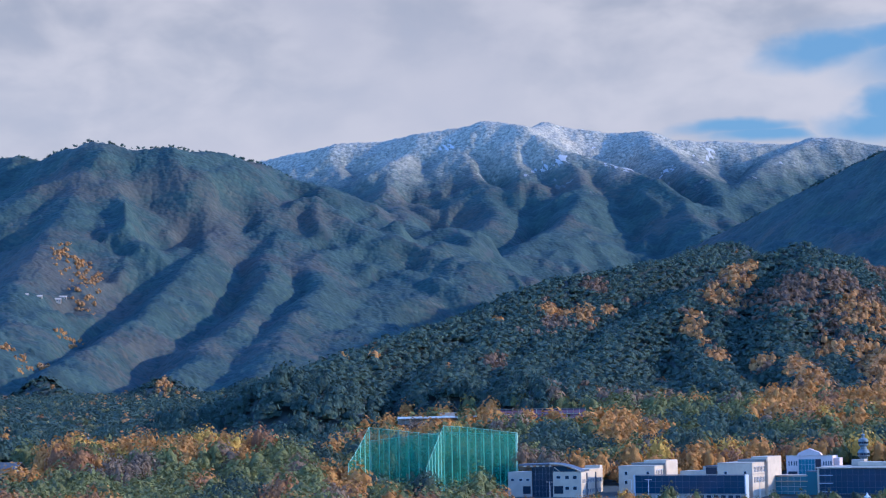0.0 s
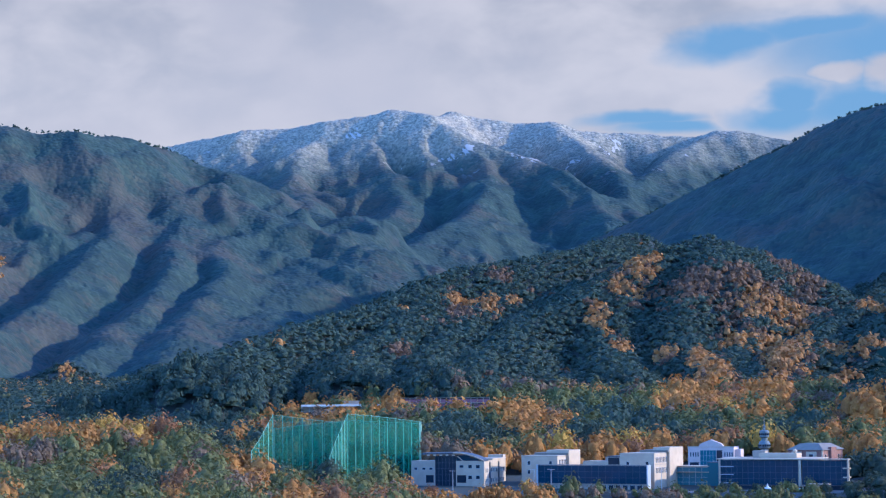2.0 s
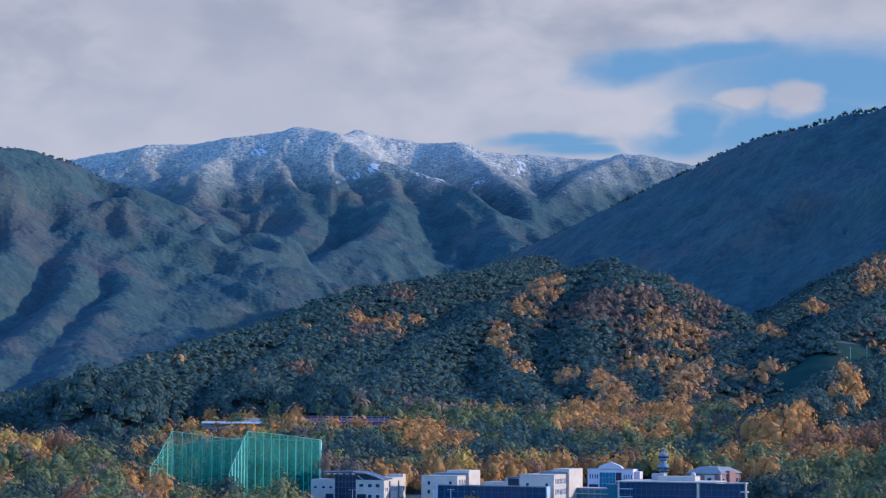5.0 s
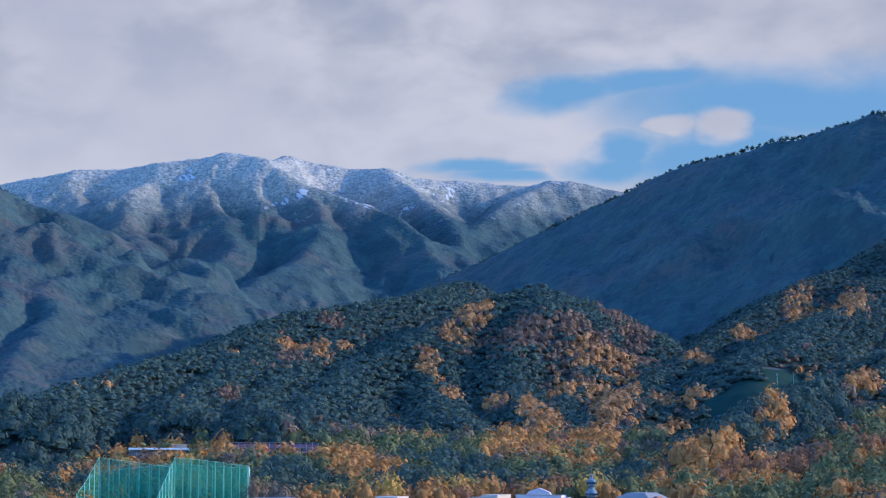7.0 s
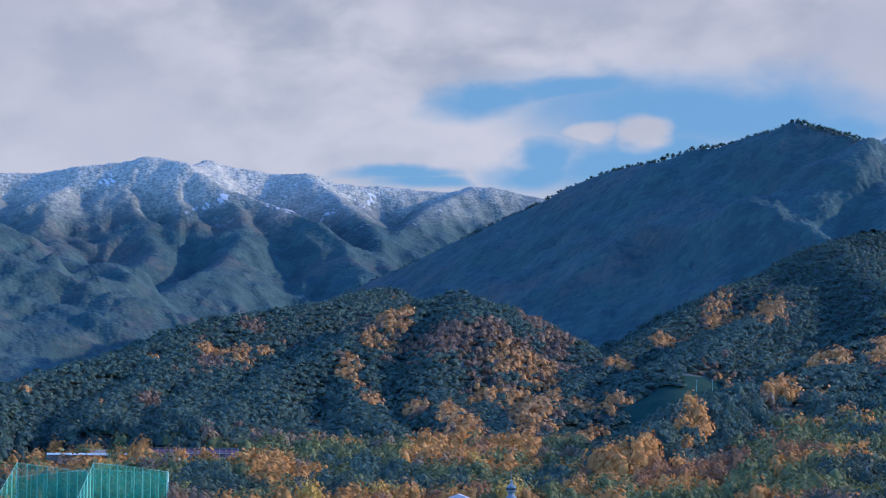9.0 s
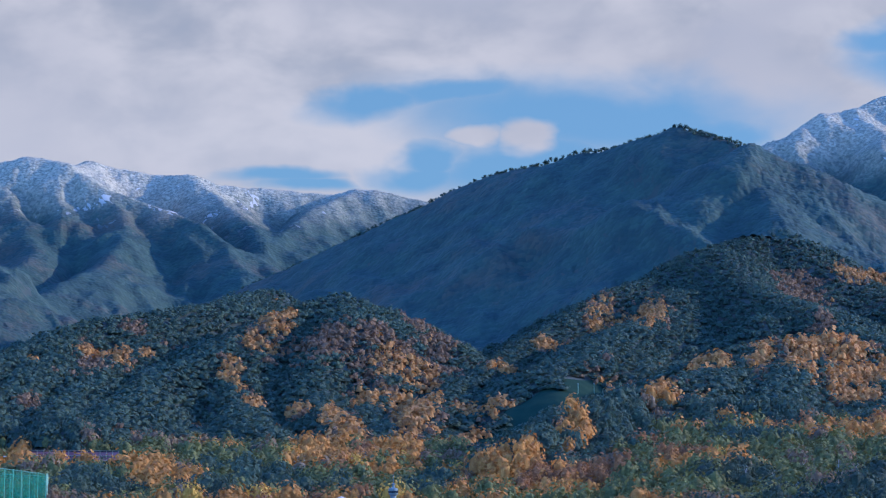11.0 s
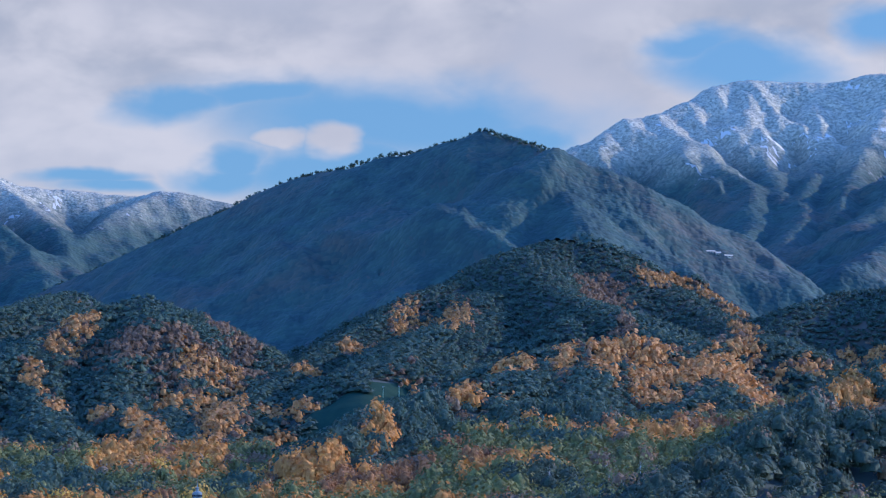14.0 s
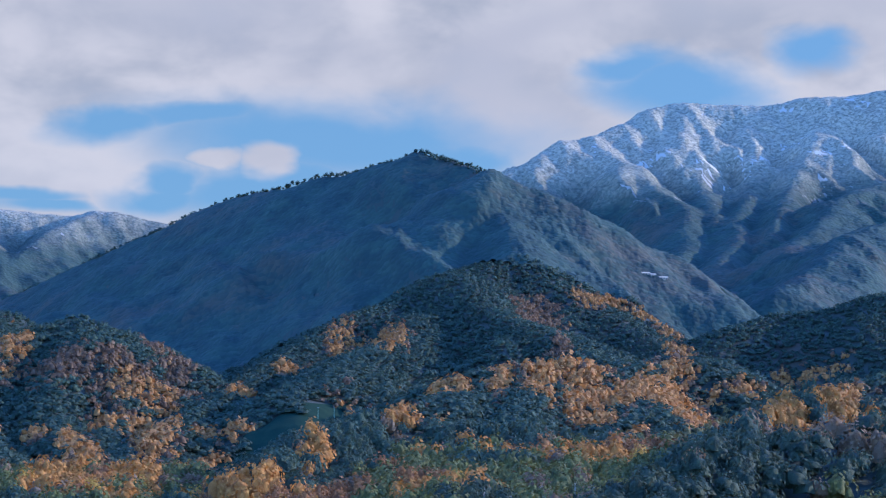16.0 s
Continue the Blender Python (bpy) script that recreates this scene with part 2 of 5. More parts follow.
ridge("snowy_range", 0.6, 10, (-2.44, 4420, 557), (-2.59, 4250, 490), (-2.1, 4050, 417))
ridge("dark_mountain", 0.66, 8, (3.99, 3150, 216), (5.1, 3080, 228), (6.21, 3000, 241), (7.19, 2950, 260), (8.59, 2880, 288), (10.0, 2800, 316), (10.99, 2750, 332), (12.13, 2690, 353), (12.99, 2650, 362), (13.99, 2600, 366), (14.99, 2550, 375), (15.7, 2520, 372), (16.84, 2470, 380), (17.49, 2450, 389), (17.99, 2430, 379), (18.84, 2380, 362), (19.4, 2340, 346))
ridge("dark_mountain", 0.55, 10, (19.16, 2340, 353), (20.14, 2335, 330), (21.28, 2330, 297), (22.41, 2320, 270), (23.26, 2300, 239), (23.96, 2270, 211), (24.59, 2220, 182))
ridge("dark_mountain", 0.62, 9, (15.12, 2640, 375), (15.35, 2570, 331), (15.2, 2470, 271), (14.6, 2370, 220), (13.9, 2280, 180))
ridge("dark_mountain", 0.58, 10, (12.51, 2800, 373), (12.39, 2690, 306), (12.25, 2570, 249), (12.5, 2430, 202), (12.98, 2320, 165), (13.61, 2200, 134))
ridge("front_spur", 0.6, 10, (19.0, 2360, 347), (19.42, 2265, 311), (19.84, 2170, 272), (20.04, 2090, 242), (19.06, 2060, 235), (17.93, 2020, 221), (16.93, 1950, 191), (15.8, 1890, 176), (14.81, 1800, 149), (13.81, 1715, 126), (12.96, 1640, 108), (12.47, 1560, 93), (11.55, 1450, 74), (10.7, 1370, 59))
ridge("front_spur", 0.55, 12, (20.42, 2060, 224), (21.42, 2020, 205), (22.55, 1970, 182), (23.96, 1880, 150))
ridge("front_spur", 0.5, 12, (18.28, 2010, 219), (19.28, 1880, 183), (20.42, 1770, 156), (21.27, 1700, 135), (22.68, 1640, 118))
ridge("front_spur", 0.5, 12, (17.43, 1880, 176), (16.87, 1780, 149), (16.16, 1700, 135), (15.31, 1590, 113), (14.32, 1480, 93))
ridge("middle_hill", 0.58, 12, (-3.96, 1290, 57), (-2.32, 1420, 75), (-0.24, 1540, 96), (1.16, 1610, 110), (2.28, 1670, 128), (2.99, 1710, 138), (4.55, 1770, 148), (5.97, 1850, 161), (7.11, 2000, 182))
ridge("middle_hill", 0.58, 12, (2.28, 1670, 128), (1.87, 1570, 103), (1.17, 1460, 80), (0.2, 1330, 60))
ridge("middle_hill", 0.55, 12, (4.55, 1770, 148), (3.99, 1650, 117), (3.14, 1520, 90), (2.58, 1400, 68), (2.31, 1290, 50))
ridge("middle_hill", 0.62, 12, (3.44, 1340, 57), (4.56, 1480, 84), (5.41, 1560, 106), (6.4, 1630, 126), (7.25, 1680, 141), (8.25, 1710, 154), (9.1, 1725, 162), (9.67, 1715, 152), (10.23, 1690, 134), (10.94, 1640, 110), (11.53, 1575, 90), (11.57, 1490, 73), (11.08, 1410, 58), (10.65, 1340, 47))
ridge("middle_hill", 0.6, 9, (7.53, 1690, 145), (6.83, 1620, 120), (6.37, 1540, 95), (6.69, 1440, 70), (6.83, 1340, 51))
ridge("middle_hill", 0.6, 9, (9.1, 1725, 162), (8.64, 1620, 126), (8.25, 1510, 90), (8.67, 1430, 70), (8.96, 1340, 50))
ridge("middle_hill", 0.5, 9, (9.52, 1710, 148), (9.81, 1600, 109), (9.81, 1480, 75), (9.67, 1360, 51))
ridge("orchard_hill", 0.55, 12, (13.48, 1110, 43), (14.32, 1180, 52), (15.45, 1250, 65), (16.59, 1300, 73), (18.0, 1370, 87), (18.71, 1420, 92), (19.27, 1480, 109), (19.98, 1500, 113), (21.24, 1520, 117), (22.5, 1540, 110), (23.75, 1600, 125), (24.71, 1620, 123))
ridge("orchard_hill", 0.55, 12, (18.71, 1420, 91), (18.35, 1330, 71), (18.0, 1220, 50), (17.58, 1120, 35))
ridge("orchard_hill", 0.55, 12, (20.4, 1510, 114), (20.19, 1400, 87), (19.83, 1280, 61), (19.55, 1170, 41))
ridge("orchard_hill", 0.55, 12, (22.77, 1550, 111), (22.63, 1430, 81), (21.93, 1310, 61), (21.5, 1180, 39))
ridge("right_hill", 0.55, 12, (23.95, 1850, 131), (24.45, 1900, 146), (25.36, 1950, 169), (26.48, 2000, 186), (27.46, 2000, 186), (28.43, 2000, 197), (29.53, 2000, 204), (31.57, 2050, 214))
ridge("right_hill", 0.55, 12, (24.92, 1120, 58), (26.74, 1230, 76), (27.85, 1300, 88), (29.06, 1350, 99), (30.86, 1400, 107))
# the last two crest points are unseen, added to throw shade leftwards
ridge("near_hill", 0.62, 10, (21.97, 760, 28), (23.94, 850, 43), (25.06, 900, 53), (26.73, 930, 60), (28.94, 960, 65), (31.52, 980, 70), (34.0, 1000, 92), (37.0, 1010, 105))
ridge("right_snowy_range", 0.8, 14, (18.56, 3900, 537), (19.28, 3920, 553), (19.71, 3950, 569), (20.57, 4000, 604), (21.14, 4050, 638), (21.78, 4100, 651), (22.71, 4180, 692), (23.28, 4230, 725), (23.85, 4260, 741), (25.13, 4290, 738), (26.12, 4300, 739), (27.1, 4300, 752), (28.22, 4300, 754), (29.17, 4300, 763), (32.34, 4300, 744))
ridge("right_snowy_range", 0.64, 10, (21.85, 4080, 653), (22.56, 3960, 584), (23.41, 3860, 531), (24.19, 3760, 485), (24.18, 3500, 397), (23.82, 3150, 306))
ridge("right_snowy_range", 0.64, 10, (23.85, 4260, 738), (24.16, 4150, 672), (24.48, 4030, 603), (24.76, 3880, 528), (24.89, 3650, 440))
ridge("right_snowy_range", 0.64, 10, (25.69, 4290, 740), (25.69, 4200, 683), (25.99, 4050, 604), (25.89, 3900, 534), (25.39, 3650, 448), (25.24, 3400, 378), (24.67, 3050, 297))
ridge("right_snowy_range", 0.64, 10, (27.8, 4300, 755), (27.58, 4150, 668), (27.08, 3980, 583), (26.79, 3780, 499), (26.08, 3450, 400))
ridge("right_snowy_range", 0.6, 12, (30.13, 4000, 581), (29.13, 3850, 529), (28.19, 3700, 493), (27.48, 3400, 410), (26.78, 3150, 352))
ridge("right_snowy_range", 0.55, 12, (30.11, 3300, 429), (29.12, 3150, 387), (28.03, 2950, 342), (27.19, 2750, 288), (26.56, 2550, 241))

LATTICE = np.random.RandomState(7).rand(256, 256)


def rough(x, y, size, octaves=4, seed=0):
    """Smooth random relief of about -1 to 1."""
    total, amp, norm = 0.0, 1.0, 0.0
    for k in range(octaves):
        u, v = x / size + 17.3 * (k + seed), y / size + 9.1 * (k + 2 * seed)
        i, j = np.floor(u).astype(int), np.floor(v).astype(int)
        fu, fv = u - i, v - j
        fu, fv = fu * fu * (3 - 2 * fu), fv * fv * (3 - 2 * fv)
        g = lambda a, b: LATTICE[a % 256, b % 256]
        total = total + amp * ((g(i, j) * (1 - fu) + g(i + 1, j) * fu) * (1 - fv) + (g(i, j + 1) * (1 - fu) + g(i + 1, j + 1) * fu) * fv)
        norm, amp, size = norm + amp, amp * 0.5, size * 0.5
    return 2 * total / norm - 1


def ease(x, lo, hi):
    f = np.clip((x - lo) / (hi - lo), 0, 1)
    return f * f * (3 - 2 * f)


def valley(az, d):
    """The floor between the hills."""
    rise = 0.045 + 0.040 * ease(az, -4, 3) + 0.01 * ease(az, 10, 16)
    z = np.maximum(d - 900, 0) * rise + 12 * ease(az, 14.5, 18.5) * ease(d, 500, 900)
    z = z - np.maximum(d - 2600, 0) * rise * 0.6
    hollow = 13.0 * ease(az, 1.6, 3.2) + 5.0 * ease(az, -3.4, -1.8) * (1 - ease(az, 1.6, 3.2))
    z = z - hollow * (1 - ease(az, 14.5, 17)) * (1 - ease(d, 800, 868)) * ease(d, 300, 560)
    z = z + 10.0 * (1 - ease(az, -4.2, -2.8)) * ease(az, -10.3, -9.2) * ease(d, 880, 990) * (1 - ease(d, 1010, 1120))
    knoll = 34.3 * (1 - ease(d, 15, 260))  # the rise that the camera stands on
    return z + knoll


HILLS = ["valley"]


def heights(x, y):
    """Height of the land at x, y, and which hill it belongs to."""
    az, d = np.degrees(np.arctan2(x, y)), np.hypot(x, y)
    z = valley(az, d) + 1.5 * rough(x, y, 120, 3, 3) * ease(d, 150, 400)
    hill = np.zeros(x.shape, int)
    # gullies run down towards the valley, so they are longer in depth than across
    across, along = d * np.radians(az - 9.0), d
    gully = rough(across, along, 240, 4, 1)
    ribs = np.abs(rough(across + 0.25 * along, 0.36 * along, 105, 3, 9))
    wind_x, wind_y = 16.0 * rough(x, y, 130, 2, 31), 30.0 * rough(x, y, 150, 2, 37)
    seen_hills = set()
    rills = np.abs(rough(across - 0.15 * along, 0.45 * along, 46, 2, 14))
    for name, slope, r0, crest in RIDGES:
        if name not in HILLS:
            HILLS.append(name)
        best, edge = np.full(x.shape, -1e9), np.full(x.shape, 1e9)
        bend = 0.0 if name not in seen_hills else 1.0  # a hill's first line is its skyline, the later ones wind down its sides
        seen_hills.add(name)
        px, py = x + bend * wind_x, y + bend * wind_y
        for (x0, y0, z0), (x1, y1, z1) in zip(crest, crest[1:]):
            dx, dy = x1 - x0, y1 - y0
            f = np.clip(((px - x0) * dx + (py - y0) * dy) / (dx * dx + dy * dy), 0, 1)
            r = np.hypot(px - x0 - f * dx, py - y0 - f * dy)
            h = z0 + f * (z1 - z0) - slope * (np.sqrt(r * r + r0 * r0) - r0)
            edge = np.where(h > best, r, edge)
            best = np.maximum(best, h)
        carve = 0.55 if name in ("dark_mountain", "front_spur") else 0.8 if max(p[2] for p in crest) < 240 else 1.0
        best = best + carve * (np.minimum(edge, 170) * (0.12 * gully + 0.12 - 0.46 * ribs) + np.minimum(edge, 60) * (0.08 - 0.30 * rills))
        gap = best - z
        hill = np.where(gap > 0, HILLS.index(name), hill)
        k = 8.0
        s = np.clip(0.5 + gap / (2 * k), 0, 1)
        z = z + gap * s + k * s * (1 - s) * 0.6
        z = np.where(s >= 1, best, z)
    return z, hill


# the sheet of land: fine in front, coarse all round
A_FINE = np.arange(-15.0, 33.01, 0.15)
A_ALL = np.concatenate([A_FINE, np.arange(36.0, 344.0, 4.0)])
D_ALL = np.concatenate([np.array([0.0, 12.0, 30.0]), np.geomspace(55, 990, 84), np.arange(1002.0, 4951.0, 14.0)])
GA, GD = np.meshgrid(A_ALL, D_ALL)
GX, GY = GD * np.sin(np.radians(GA)), GD * np.cos(np.radians(GA))
GZ, GH = heights(GX, GY)
COLS = len(A_ALL)
FINE = len(A_FINE)


def on_land(x, y):
    """Height, slope's lean towards the camera, and hill at points of the fine sector."""
    az, d = np.degrees(np.arctan2(x, y)), np.hypot(x, y)
    u = np.clip((az + 15.0) / 0.15, 0, FINE - 1.001)
    j = np.clip(np.searchsorted(D_ALL, d) - 1, 0, len(D_ALL) - 2)
    i = u.astype(int)
    fu, fv = u - i, np.clip((d - D_ALL[j]) / (D_ALL[j + 1] - D_ALL[j]), 0, 1)
    z = (GZ[j, i] * (1 - fu) + GZ[j, i + 1] * fu) * (1 - fv) + (GZ[j + 1, i] * (1 - fu) + GZ[j + 1, i + 1] * fu) * fv
    lean = (GZ[j + 1, i] - GZ[j, i]) / (GD[j + 1, i] - GD[j, i])
    return z, lean, GH[j, i]


def mesh_from(name, verts, faces, mat, smooth=False):
    """A mesh of triangles or quads from arrays that the code has worked out."""
    me = bpy.data.meshes.new(name)
    n, k = faces.shape
    me.vertices.add(len(verts))
    me.vertices.foreach_set("co", np.asarray(verts, np.float32).ravel())
    me.loops.add(n * k)
    me.loops.foreach_set("vertex_index", np.asarray(faces, np.int32).ravel())
    me.polygons.add(n)
    me.polygons.foreach_set("loop_start", np.arange(0, n * k, k, dtype=np.int32))
    me.polygons.foreach_set("use_smooth", np.full(n, smooth))
    me.materials.append(mat)
    me.update(calc_edges=True)
    return me


def make_ground():
    rows = len(D_ALL)
    verts = np.stack([GX, GY, GZ], -1).reshape(-1, 3)
    r, c = np.meshgrid(np.arange(rows - 1), np.arange(COLS), indexing="ij")
    c2 = (c + 1) % COLS
    quads = np.stack([r * COLS + c, r * COLS + c2, (r + 1) * COLS + c2, (r + 1) * COLS + c], -1).reshape(-1, 4)
    tagged(new("ground", mesh_from("ground", verts, quads[:, ::-1], LAND, True)), "wooded hills and mountains round a valley floor", "ground", kind="structure")


make_ground()

# ---- forest ----
RNG = np.random.RandomState(11)


def mounds(kind, lumps):
    """A crown 1 m wide and about 1.1 m high, of overlapping leafy mounds: centres with radii, vertices and triangles."""
    centres = []
    for k in range(lumps):
        a = 2.4 * k + RNG.uniform(-0.5, 0.5)
        if kind == "pine":
            h = 0.40 + 0.40 * (k + 0.5) / lumps
            r = 0.30 * (1.2 - h)
            wide, high = RNG.uniform(0.30, 0.38) * (1.35 - 0.6 * h), RNG.uniform(0.20, 0.28)
        else:
            h = 0.34 + 0.34 * ((k * 0.618) % 1.0)
            r = 0.25 * math.sqrt(max(0.05, 1 - ((h - 0.36) / 0.42) ** 2))
            wide, high = RNG.uniform(0.22, 0.31), RNG.uniform(0.30, 0.42)
        centres.append((r * math.cos(a), r * math.sin(a), h, wide * (1.0 if lumps > 4 else 1.25), high * (1.0 if lumps > 4 else 1.2)))
    vs, fs = [], []
    for cx, cy, cz, wide, high in centres:
        base, phase = len(vs), RNG.uniform(0, 6)
        vs.append((cx + RNG.normal() * 0.03, cy + RNG.normal() * 0.03, cz + high * RNG.uniform(0.9, 1.15)))
        for ring, (up, out) in enumerate(((0.62, 0.70), (-0.25, 1.0))):
            for k in range(5):
                a = phase + 1.2566 * (k + 0.5 * ring)
                q = wide * out * RNG.uniform(0.78, 1.2)
                vs.append((cx + q * math.cos(a), cy + q * math.sin(a), cz + high * (up + RNG.uniform(-0.16, 0.16))))
        for k in range(5):
            u, v = base + 1 + k, base + 1 + (k + 1) % 5
            fs += [(base, u, v), (u, u + 5, v), (v, u + 5, v + 5)]
    return centres, np.array(vs), np.array(fs)


def tufts(kind, count, lobes):
    """A crown of mounds with leaf sprays as ragged four-cornered scraps standing out of them."""
    centres, body, body_faces = mounds(kind, lobes)
    vs, fs = [], []
    size = (0.95 if count < 20 else 0.74) / math.sqrt(max(count, 26))
    for k in range(count):
        cx, cy, cz, rx, rz = centres[k % lobes]
        n = RNG.normal(size=3)
        n[2] = abs(n[2]) * 0.9 - 0.15
        n /= np.linalg.norm(n)
        reach = RNG.uniform(0.86, 1.08)
        p = np.array((cx + n[0] * rx * reach, cy + n[1] * rx * reach, cz + max(n[2], -0.5) * rz * reach))
        d = n + RNG.normal(size=3) * 0.24 + np.array((0, 0, 0.25))
        d /= np.linalg.norm(d)
        u = np.cross(d, RNG.normal(size=3))
        u /= np.linalg.norm(u)
        v = np.cross(d, u)
        w = size * RNG.uniform(0.7, 1.3)
        vs += [p + w * RNG.uniform(0.6, 1.1) * (u * a + v * b * 0.8) + d * w * RNG.uniform(-0.1, 0.35) for a, b in ((-1, -0.4), (0.3, -1), (1, 0.4), (-0.3, 1))]
        fs += [(4 * k, 4 * k + 1, 4 * k + 2), (4 * k, 4 * k + 2, 4 * k + 3)]
    body = (body - np.array((0, 0, 0.45))) * 0.80 + np.array((0, 0, 0.40))  # the dense inside of the crown
    return np.concatenate([np.array(vs), body]), np.concatenate([np.array(fs), body_faces + len(vs)])


def variants(kind, count, number):
    return [tufts(kind, count, 2 if count < 20 else 4) for _ in range(number)]


def plant(name, label, category, mat, shapes, pos, size, tall):
    """One joined wood: crowns of the given shapes at the places pos."""
    if not len(pos):
        return
    pick = RNG.randint(0, len(shapes), len(pos))
    turn = RNG.uniform(0, 2 * math.pi, len(pos))
    vs, fs, base = [], [], 0
    for k, (v, f) in enumerate(shapes):
        i = np.flatnonzero(pick == k)
        if not len(i):
            continue
        c, s = np.cos(turn[i])[:, None], np.sin(turn[i])[:, None]
        x, y, z = v[:, 0][None], v[:, 1][None], v[:, 2][None]
        w = np.stack([(x * c - y * s) * size[i, None] + pos[i, 0, None], (x * s + y * c) * size[i, None] + pos[i, 1, None], z * tall[i, None] + pos[i, 2, None]], -1)
        vs.append(w.reshape(-1, 3))
        fs.append((f[None] + (np.arange(len(i)) * len(v))[:, None, None]).reshape(-1, 3) + base)
        base += len(i) * len(v)
    ob = new(name, mesh_from(name, np.concatenate(vs), np.concatenate(fs), mat, True))
    tagged(ob, label, category, kind="stuff")


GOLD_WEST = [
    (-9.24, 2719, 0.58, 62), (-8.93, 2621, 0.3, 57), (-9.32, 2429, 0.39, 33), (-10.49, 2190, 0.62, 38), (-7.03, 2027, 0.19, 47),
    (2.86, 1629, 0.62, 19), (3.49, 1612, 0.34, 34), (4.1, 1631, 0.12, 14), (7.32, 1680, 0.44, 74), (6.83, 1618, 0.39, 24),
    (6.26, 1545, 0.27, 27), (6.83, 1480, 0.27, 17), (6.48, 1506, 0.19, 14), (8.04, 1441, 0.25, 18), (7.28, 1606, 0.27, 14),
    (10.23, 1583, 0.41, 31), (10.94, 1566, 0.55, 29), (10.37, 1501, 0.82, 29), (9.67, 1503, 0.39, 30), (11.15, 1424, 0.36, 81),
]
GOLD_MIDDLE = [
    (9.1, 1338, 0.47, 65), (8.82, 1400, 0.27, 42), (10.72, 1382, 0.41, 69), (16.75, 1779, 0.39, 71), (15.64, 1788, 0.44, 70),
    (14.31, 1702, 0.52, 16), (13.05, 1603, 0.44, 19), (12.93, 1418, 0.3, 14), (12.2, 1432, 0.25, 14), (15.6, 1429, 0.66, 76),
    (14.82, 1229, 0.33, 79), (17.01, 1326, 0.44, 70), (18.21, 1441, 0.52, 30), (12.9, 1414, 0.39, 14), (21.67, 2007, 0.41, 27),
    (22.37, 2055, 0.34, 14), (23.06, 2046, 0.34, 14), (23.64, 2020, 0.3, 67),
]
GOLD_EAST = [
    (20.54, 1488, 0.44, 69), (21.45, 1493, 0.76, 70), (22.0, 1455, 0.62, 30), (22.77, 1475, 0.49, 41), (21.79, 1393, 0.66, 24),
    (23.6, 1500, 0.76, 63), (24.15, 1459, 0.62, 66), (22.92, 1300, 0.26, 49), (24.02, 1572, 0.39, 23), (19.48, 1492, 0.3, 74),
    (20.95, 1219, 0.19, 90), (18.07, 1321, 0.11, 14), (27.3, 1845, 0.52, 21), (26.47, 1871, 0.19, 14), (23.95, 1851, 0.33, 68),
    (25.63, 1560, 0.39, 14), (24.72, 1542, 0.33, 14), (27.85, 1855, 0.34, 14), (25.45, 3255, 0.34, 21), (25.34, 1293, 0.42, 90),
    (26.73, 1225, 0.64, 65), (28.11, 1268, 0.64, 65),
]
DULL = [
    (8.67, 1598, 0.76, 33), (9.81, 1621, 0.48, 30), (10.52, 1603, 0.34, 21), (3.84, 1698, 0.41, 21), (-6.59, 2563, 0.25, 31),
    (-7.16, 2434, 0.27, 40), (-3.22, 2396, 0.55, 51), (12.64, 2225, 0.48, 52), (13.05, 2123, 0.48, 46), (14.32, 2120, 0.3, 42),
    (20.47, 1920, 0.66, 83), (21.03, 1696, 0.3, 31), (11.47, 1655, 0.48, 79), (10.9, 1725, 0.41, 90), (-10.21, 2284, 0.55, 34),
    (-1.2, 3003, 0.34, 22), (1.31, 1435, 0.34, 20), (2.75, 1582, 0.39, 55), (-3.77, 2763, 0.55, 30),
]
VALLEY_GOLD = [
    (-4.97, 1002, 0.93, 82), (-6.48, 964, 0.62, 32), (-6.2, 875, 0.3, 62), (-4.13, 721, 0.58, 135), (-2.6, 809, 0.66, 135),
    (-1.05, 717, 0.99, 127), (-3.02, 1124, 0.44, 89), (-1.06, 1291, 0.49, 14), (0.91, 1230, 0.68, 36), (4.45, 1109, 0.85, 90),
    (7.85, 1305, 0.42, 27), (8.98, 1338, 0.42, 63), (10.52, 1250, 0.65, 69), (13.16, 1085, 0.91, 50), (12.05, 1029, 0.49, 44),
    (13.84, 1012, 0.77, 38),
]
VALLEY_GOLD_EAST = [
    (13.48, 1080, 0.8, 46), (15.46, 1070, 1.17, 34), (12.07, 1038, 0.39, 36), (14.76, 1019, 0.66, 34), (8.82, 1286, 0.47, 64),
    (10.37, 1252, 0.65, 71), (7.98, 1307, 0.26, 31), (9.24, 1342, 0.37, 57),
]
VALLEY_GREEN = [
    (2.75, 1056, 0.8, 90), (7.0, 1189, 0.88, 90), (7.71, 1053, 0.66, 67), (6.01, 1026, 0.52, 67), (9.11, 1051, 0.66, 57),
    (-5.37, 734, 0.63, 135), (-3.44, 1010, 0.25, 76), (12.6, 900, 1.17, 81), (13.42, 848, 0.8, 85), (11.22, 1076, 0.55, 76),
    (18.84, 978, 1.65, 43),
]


def inside(az, d, stands, ragged):
    """How far a place lies inside the nearest of the stands (above 0: inside)."""
    best = np.full(az.shape, -9.0)
    for a, r, wa, wd in stands:
        best = np.maximum(best, 1 - np.hypot((az - a) / wa, (d - r) / wd))
    return best + 0.45 * ragged


